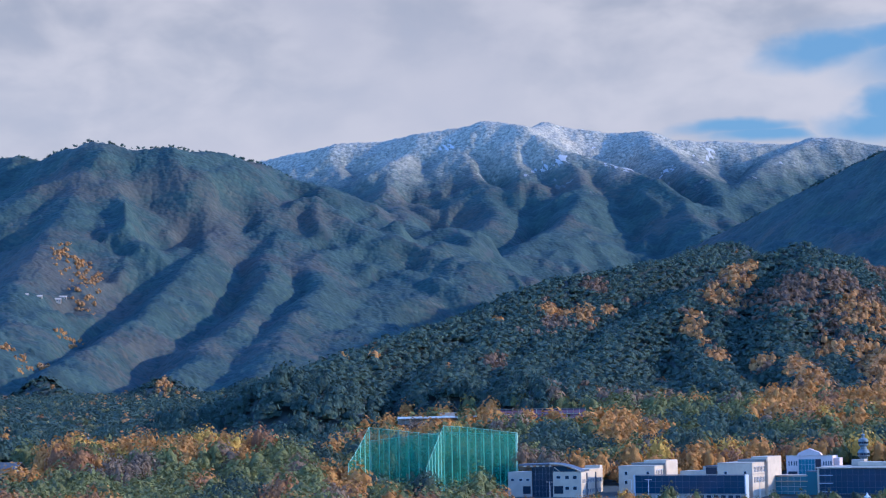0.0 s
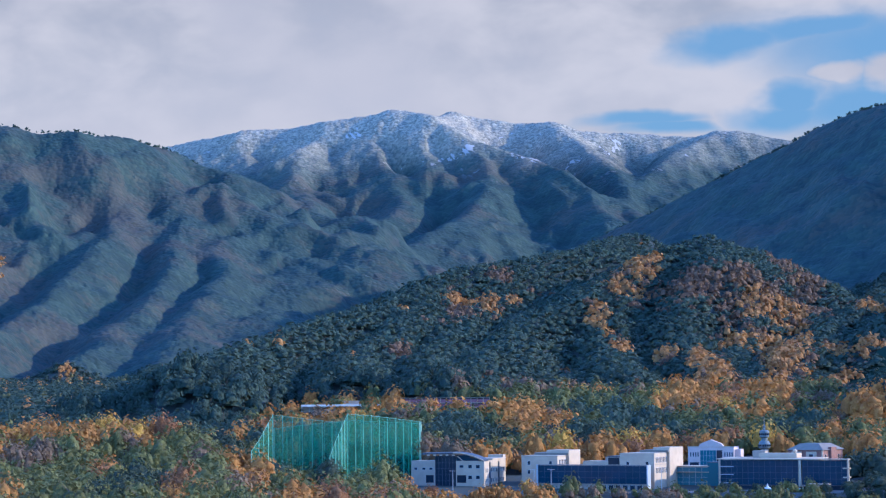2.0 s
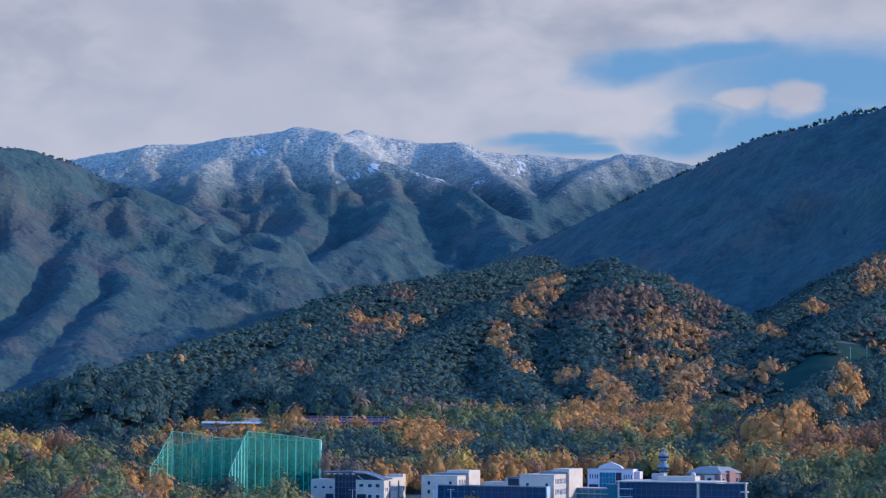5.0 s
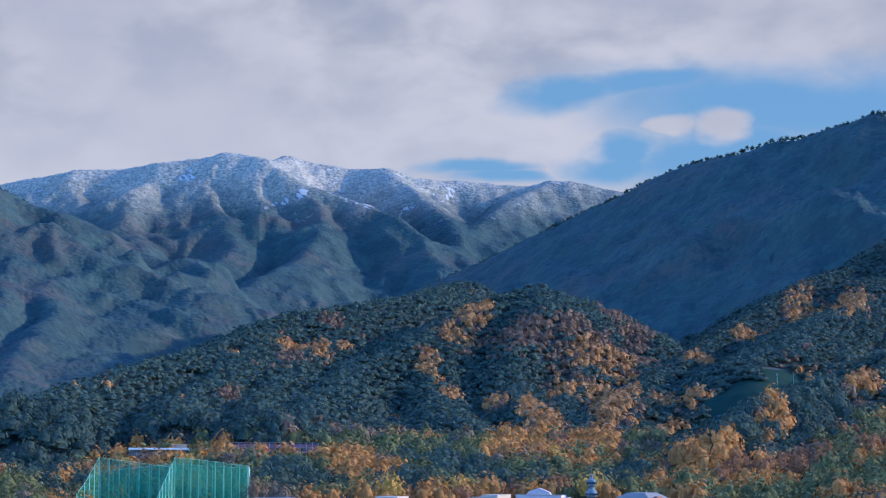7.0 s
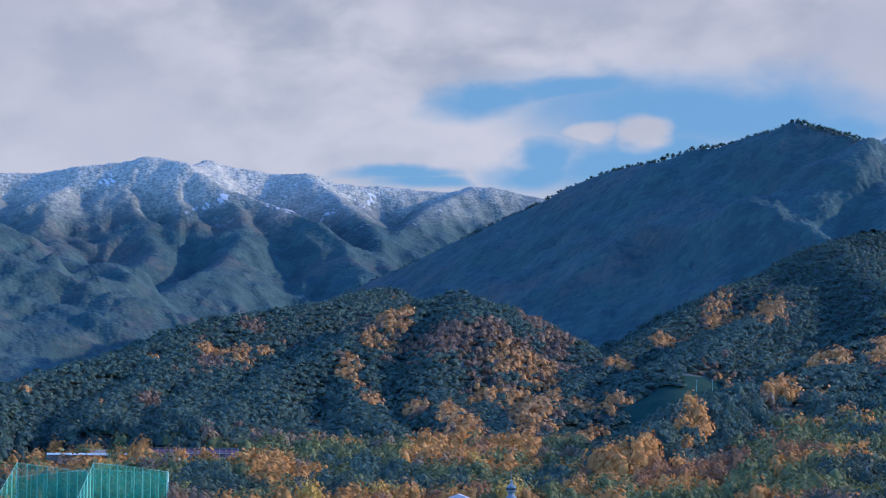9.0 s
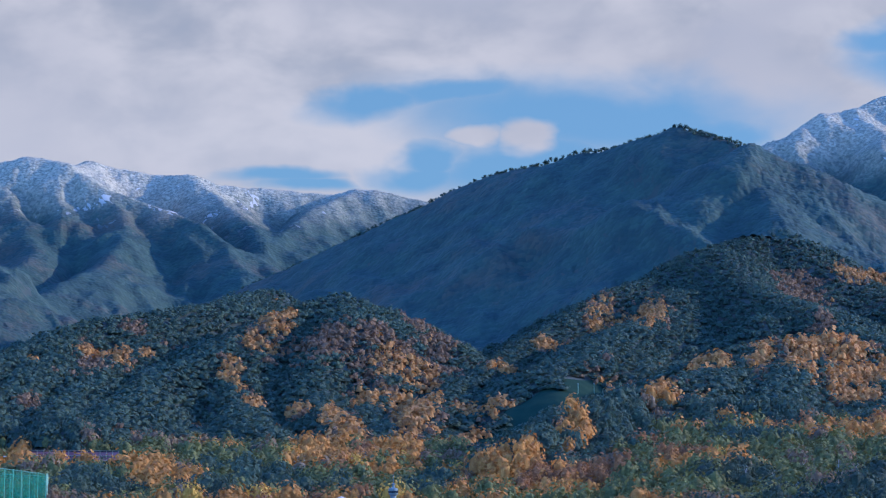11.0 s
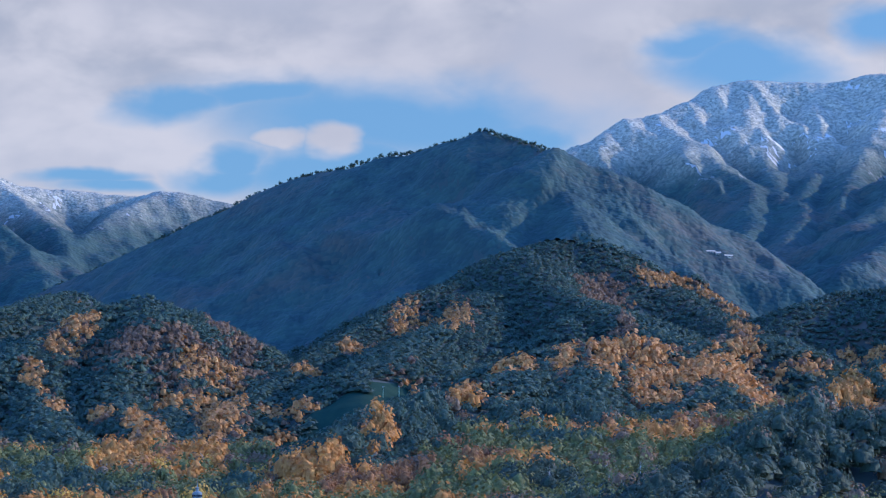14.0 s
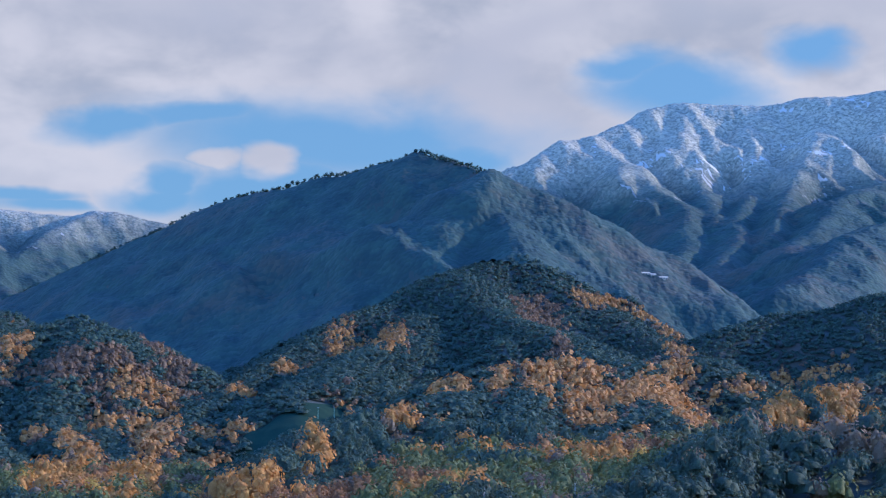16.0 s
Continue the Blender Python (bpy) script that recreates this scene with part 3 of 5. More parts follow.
def scatter(d0, d1, step):
    """Places on a loose grid of that step, within the sector in view."""
    x, y = np.meshgrid(np.arange(-0.27 * d1, 0.56 * d1, step), np.arange(0.8 * d0, d1, step))
    x, y = x.ravel(), y.ravel()
    x, y = x + RNG.uniform(-0.45, 0.45, x.size) * step, y + RNG.uniform(-0.45, 0.45, x.size) * step
    az, d = np.degrees(np.arctan2(x, y)), np.hypot(x, y)
    keep = (az > -13.6) & (az < 31.6) & (d > d0) & (d < d1)
    return x[keep], y[keep], az[keep], d[keep]


# ground that lies open to the valley, for the density of the woods
RISE = (GZ[:, :FINE] + 7.0 - EYE) / GD[:, :FINE]
OPEN = np.maximum.accumulate((GZ[:, :FINE] - EYE) / GD[:, :FINE], axis=0)


def open_to_valley(az, d):
    i = np.clip(((az + 15.0) / 0.15).round().astype(int), 0, FINE - 1)
    j = np.clip(np.searchsorted(D_ALL, d), 1, len(D_ALL) - 1)
    return RISE[j, i] >= OPEN[j - 1, i]


def clearing(az, d):
    """True where no trees stand: roads, yards, the range, buildings."""
    out = np.zeros(az.shape, bool)
    for a, r, wa, wd in CLEARINGS:
        out |= np.hypot((az - a) / wa, (d - r) / wd) < 1
    return out


PLACES = {"left_mountain": "steep mountainside", "snowy_range": "rime-topped mountain range", "dark_mountain": "dark pointed mountain", "front_spur": "long low spur", "middle_hill": "rounded foothill", "orchard_hill": "low hill with autumn stands", "right_hill": "wooded hillside", "near_hill": "near shaded hill", "right_snowy_range": "high rime-covered range", "valley": "valley floor"}
LOOKS = {"pine": ("pine", "pine_wood", "dense green pine wood"), "autumn": ("oak", "autumn_wood", "orange autumn oak stand"), "bare": ("oak", "bare_wood", "brown half-bare deciduous wood"),
         "rust": ("oak", "rust_wood", "rust-brown autumn trees"), "yellow": ("oak", "yellow_wood", "yellow autumn trees"), "olive": ("oak", "olive_wood", "olive-green broadleaf trees")}
LEAVES = {"pine": PINE, "autumn": AUTUMN, "bare": BARE, "rust": RUST, "yellow": YELLOW, "olive": OLIVE}

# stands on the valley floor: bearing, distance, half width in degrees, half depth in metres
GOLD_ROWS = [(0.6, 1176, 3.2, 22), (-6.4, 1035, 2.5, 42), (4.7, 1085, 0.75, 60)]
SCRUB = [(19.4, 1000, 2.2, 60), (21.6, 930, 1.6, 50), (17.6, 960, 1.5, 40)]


def thin_out(az, d, z):
    """Low ground close by, under the line of sight over the knoll's brow, carries few trees."""
    brow = np.where(az < -7, -2.35, np.where(az < 15, -3.0, np.where(az < 26, -1.7, -1.0)))
    return np.degrees(np.arctan2(z + 13 - EYE, d)) > brow


SINGLE = {}  # places of the trees that stand out one by one


def make_woods(d0, d1, step, size, scraps, number, singles=0, az0=-20, az1=40):
    x, y, az, d = scatter(d0, d1, step)
    kept = (az > az0) & (az < az1)
    x, y, az, d = x[kept], y[kept], az[kept], d[kept]
    z, _, hill = on_land(x, y)
    keep = ((open_to_valley(az, d) & thin_out(az, d, z)) | (RNG.rand(x.size) < 0.01)) & ~clearing(az, d) & ~((hill == HILLS.index("dark_mountain")) & (d > 1900))
    x, y, az, d, z, hill = x[keep], y[keep], az[keep], d[keep], z[keep], hill[keep]
    ragged = rough(x, y, 45, 3, 8)
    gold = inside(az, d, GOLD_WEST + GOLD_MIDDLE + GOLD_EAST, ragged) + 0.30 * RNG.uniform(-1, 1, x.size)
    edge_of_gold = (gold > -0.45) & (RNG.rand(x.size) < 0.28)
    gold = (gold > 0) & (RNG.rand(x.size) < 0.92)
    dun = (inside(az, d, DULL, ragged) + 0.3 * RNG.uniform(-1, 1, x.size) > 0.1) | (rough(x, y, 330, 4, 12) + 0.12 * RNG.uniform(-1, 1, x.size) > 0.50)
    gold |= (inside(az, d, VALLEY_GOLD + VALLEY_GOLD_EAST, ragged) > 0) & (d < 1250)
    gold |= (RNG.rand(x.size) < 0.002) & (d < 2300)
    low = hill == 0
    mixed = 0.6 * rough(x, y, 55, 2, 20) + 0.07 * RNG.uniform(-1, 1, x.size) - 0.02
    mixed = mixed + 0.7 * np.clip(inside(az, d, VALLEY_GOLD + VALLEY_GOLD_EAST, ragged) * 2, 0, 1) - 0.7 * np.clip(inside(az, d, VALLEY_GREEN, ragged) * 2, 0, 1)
    which = np.full(x.shape, "pine", dtype="<U8")
    which[dun | edge_of_gold] = "bare"
    which[gold] = "autumn"
    scrub = (inside(az, d, SCRUB, ragged) > 0) & (d < 1150)
    which[scrub] = "olive"
    which[scrub & (RNG.rand(x.size) < 0.4)] = "bare"
    dice = RNG.rand(x.size)
    which[low & (mixed > 0.12)] = "autumn"
    which[low & (mixed > 0.12) & (dice < 0.04)] = "yellow"
    which[low & (mixed > 0.12) & (rough(x, y, 40, 2, 26) > 0.25)] = "rust"
    which[low & (mixed <= 0.12) & (mixed > -0.55)] = "olive"
    which[low & (mixed <= 0.12) & (rough(x, y, 36, 2, 28) > 0.42)] = "bare"
    which[low & (mixed <= -0.25) & (rough(x, y, 38, 2, 33) > 0.0)] = "pine"
    which[low & (az < -2.5) & (d > 1130) & (dice < 0.93)] = "pine"
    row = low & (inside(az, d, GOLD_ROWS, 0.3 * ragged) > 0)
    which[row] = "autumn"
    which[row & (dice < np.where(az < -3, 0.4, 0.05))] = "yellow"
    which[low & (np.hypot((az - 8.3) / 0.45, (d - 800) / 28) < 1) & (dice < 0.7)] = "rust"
    sized = size * RNG.uniform(0.72, 1.35, x.size) * np.where(d < 880, 0.88, 1.0) * (1 - 0.25 * ease(d, 1400, 2000)) * np.where((d > 740) & (d < 890) & (az > 1.6) & (az < 14), RNG.uniform(0.28, 0.78, x.size), 1.0)
    tall = sized * RNG.uniform(0.85, 1.2, x.size) * np.where(d > 1300, np.where(which == "pine", 0.74, 0.90), 1.16)
    alone = np.zeros(x.shape, bool)
    for kind in LOOKS:
        i = np.flatnonzero(low & (which == kind) & thin_out(az, d, z))
        i = i[np.argsort(d[i])][:singles]
        alone[i] = True
        SINGLE.setdefault(kind, []).extend(zip(x[i], y[i], z[i], sized[i], tall[i]))
    for kind, (shape, noun, label) in LOOKS.items():
        mat = LEAVES[kind]
        mat = NEAR_PINE if kind == "pine" and d1 < 1010 else mat
        # beyond 1000 m the autumn and olive leaves have haze in their colour
        mat = {"autumn": HAZY_AUTUMN, "bare": HILL_BARE, "olive": HAZY_OLIVE}.get(kind, mat) if d0 > 1000 else mat
        shapes = variants(shape, scraps, number)
        for h in np.unique(hill):
            i = np.flatnonzero((which == kind) & (hill == h) & ~alone)
            plant(noun, f"{label} on the {PLACES[HILLS[h]]}", "woodland", mat, shapes, np.stack([x[i], y[i], z[i] - 0.12 * tall[i]], -1), sized[i], tall[i])
    return len(x)


CLEARINGS = [(-9.0, 1275, 0.4, 40), (-10.9, 1045, 0.8, 75), (6.8, 836, 0.6, 14), (9.9, 940, 2.9, 42), (7.2, 905, 5.2, 48), (-0.1, 915, 2.4, 42), (1.3, 1226, 2.9, 15), (5.1, 1232, 0.5, 26), (12.2, 1290, 0.95, 36), (13.1, 1330, 0.95, 48), (14.1, 1390, 0.9, 52), (15.2, 1450, 0.7, 42), (2.9, 1215, 0.7, 12), (-1.0, 895, 1.6, 14), (2.3, 876, 1.1, 34), (3.0, 1190, 1.1, 14)]

def make_canopies():
    """The far woods as one rough roof of crowns over each hill."""
    az, dd = np.arange(-13.8, 31.8, 0.065), np.arange(1890.0, 4880.0, 6.5)
    a, d = np.meshgrid(az, dd)
    jag = 0.3 * RNG.uniform(-1, 1, a.shape)
    a, d = a + 0.065 * jag, d + 6.5 * 0.3 * RNG.uniform(-1, 1, a.shape)
    x, y = d * np.sin(np.radians(a)), d * np.cos(np.radians(a))
    z, _, hill = on_land(x.ravel(), y.ravel())
    z, hill = z.reshape(a.shape), hill.reshape(a.shape)
    z = z + 2.6 + 4.8 * rough(x, y, 52, 4, 40) + RNG.uniform(-1.1, 1.5, a.shape)
    rows, cols = a.shape
    seen = open_to_valley(a.ravel(), np.maximum(d.ravel() - 40, 1888)).reshape(a.shape) | open_to_valley(a.ravel(), d.ravel()).reshape(a.shape)
    r, c = np.meshgrid(np.arange(rows - 1), np.arange(cols - 1), indexing="ij")
    index = r * cols + c
    verts = np.stack([x, y, z], -1).reshape(-1, 3)
    quads = np.stack([index, index + cols, index + cols + 1, index + 1], -1)
    keep = seen[:-1, :-1] | seen[1:, :-1] | seen[:-1, 1:] | seen[1:, 1:]
    for h in np.unique(hill):
        near = 1890.0 if HILLS[h] == "dark_mountain" else 2062.0  # the dark mountain is one wood down to its foot
        mine = quads[keep & (hill[:-1, :-1] == h) & (d[:-1, :-1] > near)]
        if len(mine) < 50:
            continue
        used, back = np.unique(mine, return_inverse=True)
        faces = back.reshape(mine.shape)
        ob = new("pine_wood", mesh_from("pine_wood", verts[used], faces[:, ::-1], CANOPY, True))
        tagged(ob, f"dense far pine wood with brown stands on the {PLACES[HILLS[h]]}", "woodland", kind="stuff")


def far_stands():
    """Orange stands high on the far slopes."""
    x, y, az, d = scatter(1900, 3000, 6.5)
    at = on_land(x, y)[2]
    kept = (d > 2062) | (at == HILLS.index("dark_mountain"))
    x, y, az, d = x[kept], y[kept], az[kept], d[kept]
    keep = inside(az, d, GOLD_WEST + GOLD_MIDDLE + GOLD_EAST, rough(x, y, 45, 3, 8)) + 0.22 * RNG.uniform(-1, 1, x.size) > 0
    keep &= RNG.rand(x.size) < np.where(az < 0, 0.35, 1.0)
    x, y = x[keep], y[keep]
    z, _, hill = on_land(x, y)
    size = 7.5 * RNG.uniform(0.7, 1.3, x.size)
    shapes = variants("oak", 11, 12)
    for h in np.unique(hill):
        i = np.flatnonzero(hill == h)
        plant("autumn_wood", f"orange autumn oak stand high on the {PLACES[HILLS[h]]}", "woodland", HAZY_AUTUMN, shapes, np.stack([x[i], y[i], z[i]], -1), size[i], size[i])


make_canopies()
far_stands()
COUNTS = [make_woods(1300, 2080, 5.6, 7.8, 10, 16), make_woods(1000, 1300, 9.6, 10.4, 76, 8, 40), make_woods(560, 1000, 10.6, 11.4, 124, 8, 110), make_woods(735, 858, 4.8, 8.0, 40, 8, 40, 1.6, 14.5)]
print("woods", COUNTS, {k: len(v) for k, v in SINGLE.items()})


def crest_pines(hill, which, step, size):
    """A row of taller pines along a bare-sided crest."""
    crest = [r for r in RIDGES if r[0] == hill][which][3]
    pos = []
    for (x0, y0, _), (x1, y1, _) in zip(crest, crest[1:]):
        n = max(1, int(math.hypot(x1 - x0, y1 - y0) / step))
        for k in range(n):
            f = (k + RNG.uniform(0, 1)) / n
            pos.append((x0 + f * (x1 - x0) + RNG.normal() * 5, y0 + f * (y1 - y0) + RNG.normal() * 5))
    pos = np.array(pos)
    keep = rough(pos[:, 0], pos[:, 1], 90, 3, 30) > -0.35
    pos = pos[keep]
    z, _, _ = on_land(pos[:, 0], pos[:, 1])
    sized = size * RNG.uniform(0.6, 1.5, len(pos))
    plant("pine_wood", f"row of ragged pines along the crest of the {PLACES[hill]}", "woodland", PINE, variants("pine", 12, 8), np.stack([pos[:, 0], pos[:, 1], z + 1.2], -1), sized, sized * 1.15)


crest_pines("dark_mountain", 0, 1.7, 3.8)
crest_pines("left_mountain", 0, 4.0, 3.8)
# ---- single trees on the valley floor ----
def part(name, bm, mat, parent=None, label=""):
    """One mesh from a bmesh, as a part of a thing or of a part."""
    me = bpy.data.meshes.new(name)
    bm.to_mesh(me)
    bm.free()
    me.materials.append(mat)
    ob = new(name, me)
    ob.parent = parent
    return tagged(ob, label)


def piece(name, me, parent, m=None, label=""):
    """A part on a mesh that alike parts share."""
    ob = new(name, me)
    ob.parent = parent
    if m is not None:
        ob.matrix_basis = m
    return tagged(ob, label)


def tube(bm, points, radii, sides=6):
    """A tapered round bar along points."""
    rings = []
    for k, p in enumerate(points):
        p = Vector(p)
        way = (Vector(points[min(k + 1, len(points) - 1)]) - Vector(points[max(k - 1, 0)])).normalized()
        q = way.to_track_quat("Z", "Y")
        rings.append([bm.verts.new(p + q @ Vector((radii[k] * math.cos(2 * math.pi * j / sides), radii[k] * math.sin(2 * math.pi * j / sides), 0))) for j in range(sides)])
    for a, b in zip(rings, rings[1:]):
        for j in range(sides):
            bm.faces.new((a[j], a[(j + 1) % sides], b[(j + 1) % sides], b[j]))
    bm.faces.new(rings[0][::-1])
    bm.faces.new(rings[-1])


def trunk_mesh(kind):
    """Trunk with limbs, for a tree 1 m wide and 1.1 m high."""
    bm = bmesh.new()
    tube(bm, [(0, 0, -0.06), (0.01, 0.0, 0.3), (0.0, 0.015, 0.62), (0.01, 0, 0.92 if kind == "pine" else 0.8)], [0.035, 0.026, 0.016, 0.006], 6)
    for k in range(4):
        a, h = 2.4 * k, 0.36 + 0.09 * k
        r = 0.30 if kind != "pine" else 0.26
        rise = 0.24 if kind != "pine" else 0.04
        tube(bm, [(0, 0, h), (r * 0.5 * math.cos(a), r * 0.5 * math.sin(a), h + rise * 0.6), (r * math.cos(a), r * math.sin(a), h + rise)], [0.014, 0.009, 0.003], 4)
    me = bpy.data.meshes.new("trunk")
    bm.to_mesh(me)
    bm.free()
    me.materials.append(BARK)
    return me


TREES = {"pine": ("pine_tree", "dark green pine with spreading layered branches", "pine tree"), "autumn": ("oak_tree", "broad oak tree in orange autumn leaf", "oak tree"), "rust": ("maple_tree", "rust-brown autumn maple tree with thinning leaves", "maple tree"),
         "yellow": ("ginkgo_tree", "rounded tree in golden yellow autumn leaf", "tree"), "olive": ("broadleaf_tree", "olive-green broadleaf tree turning in autumn", "tree"), "bare": ("bare_tree", "brown half-bare tree with thin twigs", "tree")}


def make_trees():
    for kind, spots in SINGLE.items():
        shape = LOOKS[kind][0]
        trunk = trunk_mesh(shape)
        crowns = []
        for _ in range(4):
            v, f = tufts(shape, 230 if kind != "bare" else 180, 6)
            crowns.append(mesh_from("crown", v, f, NEAR_PINE if kind == "pine" else LEAVES[kind], True))
        name, label, category = TREES[kind]
        for k, (x, y, z, wide, high) in enumerate(spots):
            tree = tagged(new(name), label, category, group=f"{LOOKS[kind][2]} on the valley floor")
            tree.matrix_basis = pose(x, y, z - 0.3, 0, 0, float(RNG.uniform(0, 360))) @ Matrix.Diagonal((wide, wide, high, 1))
            piece("trunk", trunk, tree)
            piece("crown", crowns[k % 4], tree)


make_trees()


def make_poplars():
    """Leafless poplars with pale trunks, in a loose row before the low hill."""
    m, w, shader = material("pale_bark")
    w.link(w.mix(w.noise(spot(w), 2.0, 3.0), (0.42, 0.38, 0.33), (0.27, 0.24, 0.21)), shader.inputs["Base Color"])
    shader.inputs["Roughness"].default_value = 0.9
    made = []
    for k in range(3):
        bm = bmesh.new()
        tube(bm, [(0, 0, -0.5), (0.1, 0, 4), (0.0, 0.1, 8), (0.05, 0, 11)], [0.2, 0.15, 0.09, 0.03], 6)
        branches = bmesh.new()
        for j in range(16):
            a, h = 2.4 * j + k, 3.0 + 0.45 * j
            r = 1.6 * (1.2 - h / 13)
            tube(branches, [(0, 0, h), (r * 0.5 * math.cos(a), r * 0.5 * math.sin(a), h + 0.9), (r * math.cos(a), r * math.sin(a), h + 2.3)], [0.06, 0.04, 0.015], 4)
        pair = []
        for name, b in (("trunk", bm), ("branches", branches)):
            me = bpy.data.meshes.new(name)
            b.to_mesh(me)
            b.free()
            me.materials.append(m)
            pair.append(me)
        made.append(pair)
    for k in range(34):
        x, y = place(19.0 + 3.6 * RNG.rand(), 1000 - 110 * RNG.rand())
        z, _, _ = on_land(np.array([x]), np.array([y]))
        tree = tagged(new("poplar_tree"), "leafless poplar tree with a pale thin trunk", "poplar tree", group="bare poplars before the low hill")
        s = float(RNG.uniform(0.75, 1.25))
        tree.matrix_basis = pose(x, y, float(z[0]), 0, 0, float(RNG.uniform(0, 360))) @ Matrix.Diagonal((s, s, s, 1))
        piece("trunk", made[k % 3][0], tree)
        piece("branches", made[k % 3][1], tree)


make_poplars()
# ---- built things ----
def paint(name, base, other, rough_=0.6, metal=0.0, scale=0.35, gloss=0.4):
    """Weathered plain surface: two tones with streaks and dirt."""
    m, w, s = material(name)
    p = spot(w)
    big = w.noise(p, scale, 4.0, 0.6)
    fine = w.noise(p, scale * 9, 3.0, 0.6)
    c = w.mix(w.step(big, 0.35, 0.7), base, other)
    c = w.mix(w.step(fine, 0.45, 0.75, 0.0, 0.35), c, tuple(v * 0.82 for v in base))
    w.link(c, s.inputs["Base Color"])
    s.inputs["Roughness"].default_value, s.inputs["Metallic"].default_value = rough_, metal
    s.inputs["Specular IOR Level"].default_value = gloss
    return m


def make_glass(name, tint, rough_=0.12):
    """Tinted curtain-wall glass: dark, with a clear gloss and slightly uneven panes."""
    m, w, s = material(name)
    info = w.add("ShaderNodeObjectInfo")
    c = w.mix(info.outputs["Random"], tuple(v * 0.9 for v in tint), tuple(v * 1.1 for v in tint))
    w.link(c, s.inputs["Base Color"])
    s.inputs["Roughness"].default_value = rough_
    s.inputs["Specular IOR Level"].default_value = 0.35
    return m


def make_net():
    """Green netting: mostly holes, so what is behind shows through; a little denser in places."""
    m, w, s = material("green_net")
    s.inputs["Base Color"].default_value = (0.050, 0.25, 0.125, 1)
    s.inputs["Roughness"].default_value = 0.9
    p = spot(w)
    stretched = w.add("ShaderNodeMapping")
    stretched.inputs["Scale"].default_value = (0.35, 0.35, 0.04)
    w.link(p, stretched.inputs[0])
    dense = w.step(w.noise(stretched.outputs[0], 1.0, 3.0, 0.6), 0.3, 0.7, 0.30, 0.52)
    clear = w.add("ShaderNodeBsdfTransparent")
    glow_through = w.add("ShaderNodeBsdfTranslucent")
    glow_through.inputs[0].default_value = (0.05, 0.27, 0.135, 1)
    cloth = w.add("ShaderNodeMixShader")
    cloth.inputs[0].default_value = 0.45
    w.link(s.outputs[0], cloth.inputs[1])
    w.link(glow_through.outputs[0], cloth.inputs[2])
    both = w.add("ShaderNodeMixShader")
    w.link(dense, both.inputs[0])
    w.link(clear.outputs[0], both.inputs[1])
    w.link(cloth.outputs[0], both.inputs[2])
    out = [n for n in w.tree.nodes if n.bl_idname == "ShaderNodeOutputMaterial"][0]
    w.link(both.outputs[0], out.inputs[0])
    return m


WHITE = paint("white_render", (0.50, 0.365, 0.235), (0.43, 0.31, 0.20))
PALE = paint("pale_panel", (0.38, 0.285, 0.20), (0.33, 0.245, 0.17))
ROOFING = paint("grey_roofing", (0.22, 0.18, 0.135), (0.18, 0.145, 0.11), 0.7)
PINKISH = paint("pinkish_render", (0.60, 0.44, 0.36), (0.54, 0.39, 0.32))
BRICK = paint("brown_brick", (0.27, 0.13, 0.09), (0.20, 0.095, 0.07), 0.85, 0, 0.8)
DARK_STEEL = paint("dark_steel", (0.05, 0.055, 0.065), (0.07, 0.075, 0.085), 0.45)
STEEL = paint("light_steel", (0.42, 0.41, 0.38), (0.36, 0.35, 0.33), 0.4)
POLE_GREEN = paint("pale_green_paint", (0.30, 0.44, 0.30), (0.24, 0.37, 0.25), 0.5)
RED_PANEL = paint("faded_red_panel", (0.30, 0.12, 0.13), (0.24, 0.10, 0.12))
# grass green lowered so that the fairway's shade is in the colour
SHADED_TURF = paint("shaded_turf", (0.020, 0.036, 0.026), (0.028, 0.046, 0.030), 1.0, 0, 0.06, 0.0)
DRY_GRASS = paint("dry_grass", (0.34, 0.25, 0.13), (0.26, 0.20, 0.10), 0.95, 0, 0.2)
PAVING = paint("paving", (0.14, 0.125, 0.105), (0.10, 0.09, 0.078), 0.9)
FENCE_GREEN = paint("green_fence_paint", (0.03, 0.24, 0.18), (0.025, 0.20, 0.15))
TENT = paint("tent_cloth", (0.60, 0.56, 0.48), (0.54, 0.50, 0.44))
TOWER_GREY = paint("tower_grey", (0.14, 0.155, 0.145), (0.10, 0.115, 0.11), 0.5)
SLATE = paint("slate_tiles", (0.09, 0.082, 0.072), (0.13, 0.115, 0.098), 0.85, 0, 0.6)
BLUE_GLASS = make_glass("blue_glass", (0.010, 0.033, 0.056))
TEAL_GLASS = make_glass("teal_glass", (0.04, 0.13, 0.15))
DARK_GLASS = make_glass("dark_glass", (0.02, 0.028, 0.04))
BRIGHT = paint("bright_white_sheet", (0.84, 0.68, 0.50), (0.78, 0.62, 0.45))
NET = make_net()


def box(bm, x0, x1, y0, y1, z0, z1):
    v = [bm.verts.new((x, y, z)) for z in (z0, z1) for x, y in ((x0, y0), (x1, y0), (x1, y1), (x0, y1))]
    for f in ((3, 2, 1, 0), (4, 5, 6, 7), (0, 1, 5, 4), (1, 2, 6, 5), (2, 3, 7, 6), (3, 0, 4, 7)):
        bm.faces.new([v[k] for k in f])


def block(name, mat, parent, *sizes, label="", bevel=0.06):
    """A part of one or more bevelled boxes, each x0, x1, y0, y1, z0, z1."""
    bm = bmesh.new()
    for size in sizes:
        box(bm, *size)
    if bevel:
        bmesh.ops.bevel(bm, geom=bm.edges[:], offset=bevel, segments=1, affect="EDGES")
    return part(name, bm, mat, parent, label)


def thing(name, x, y, z, turn, label, category, group=""):
    ob = tagged(new(name), label, category, group)
    ob.matrix_basis = pose(x, y, z, 0, 0, turn)
    return ob


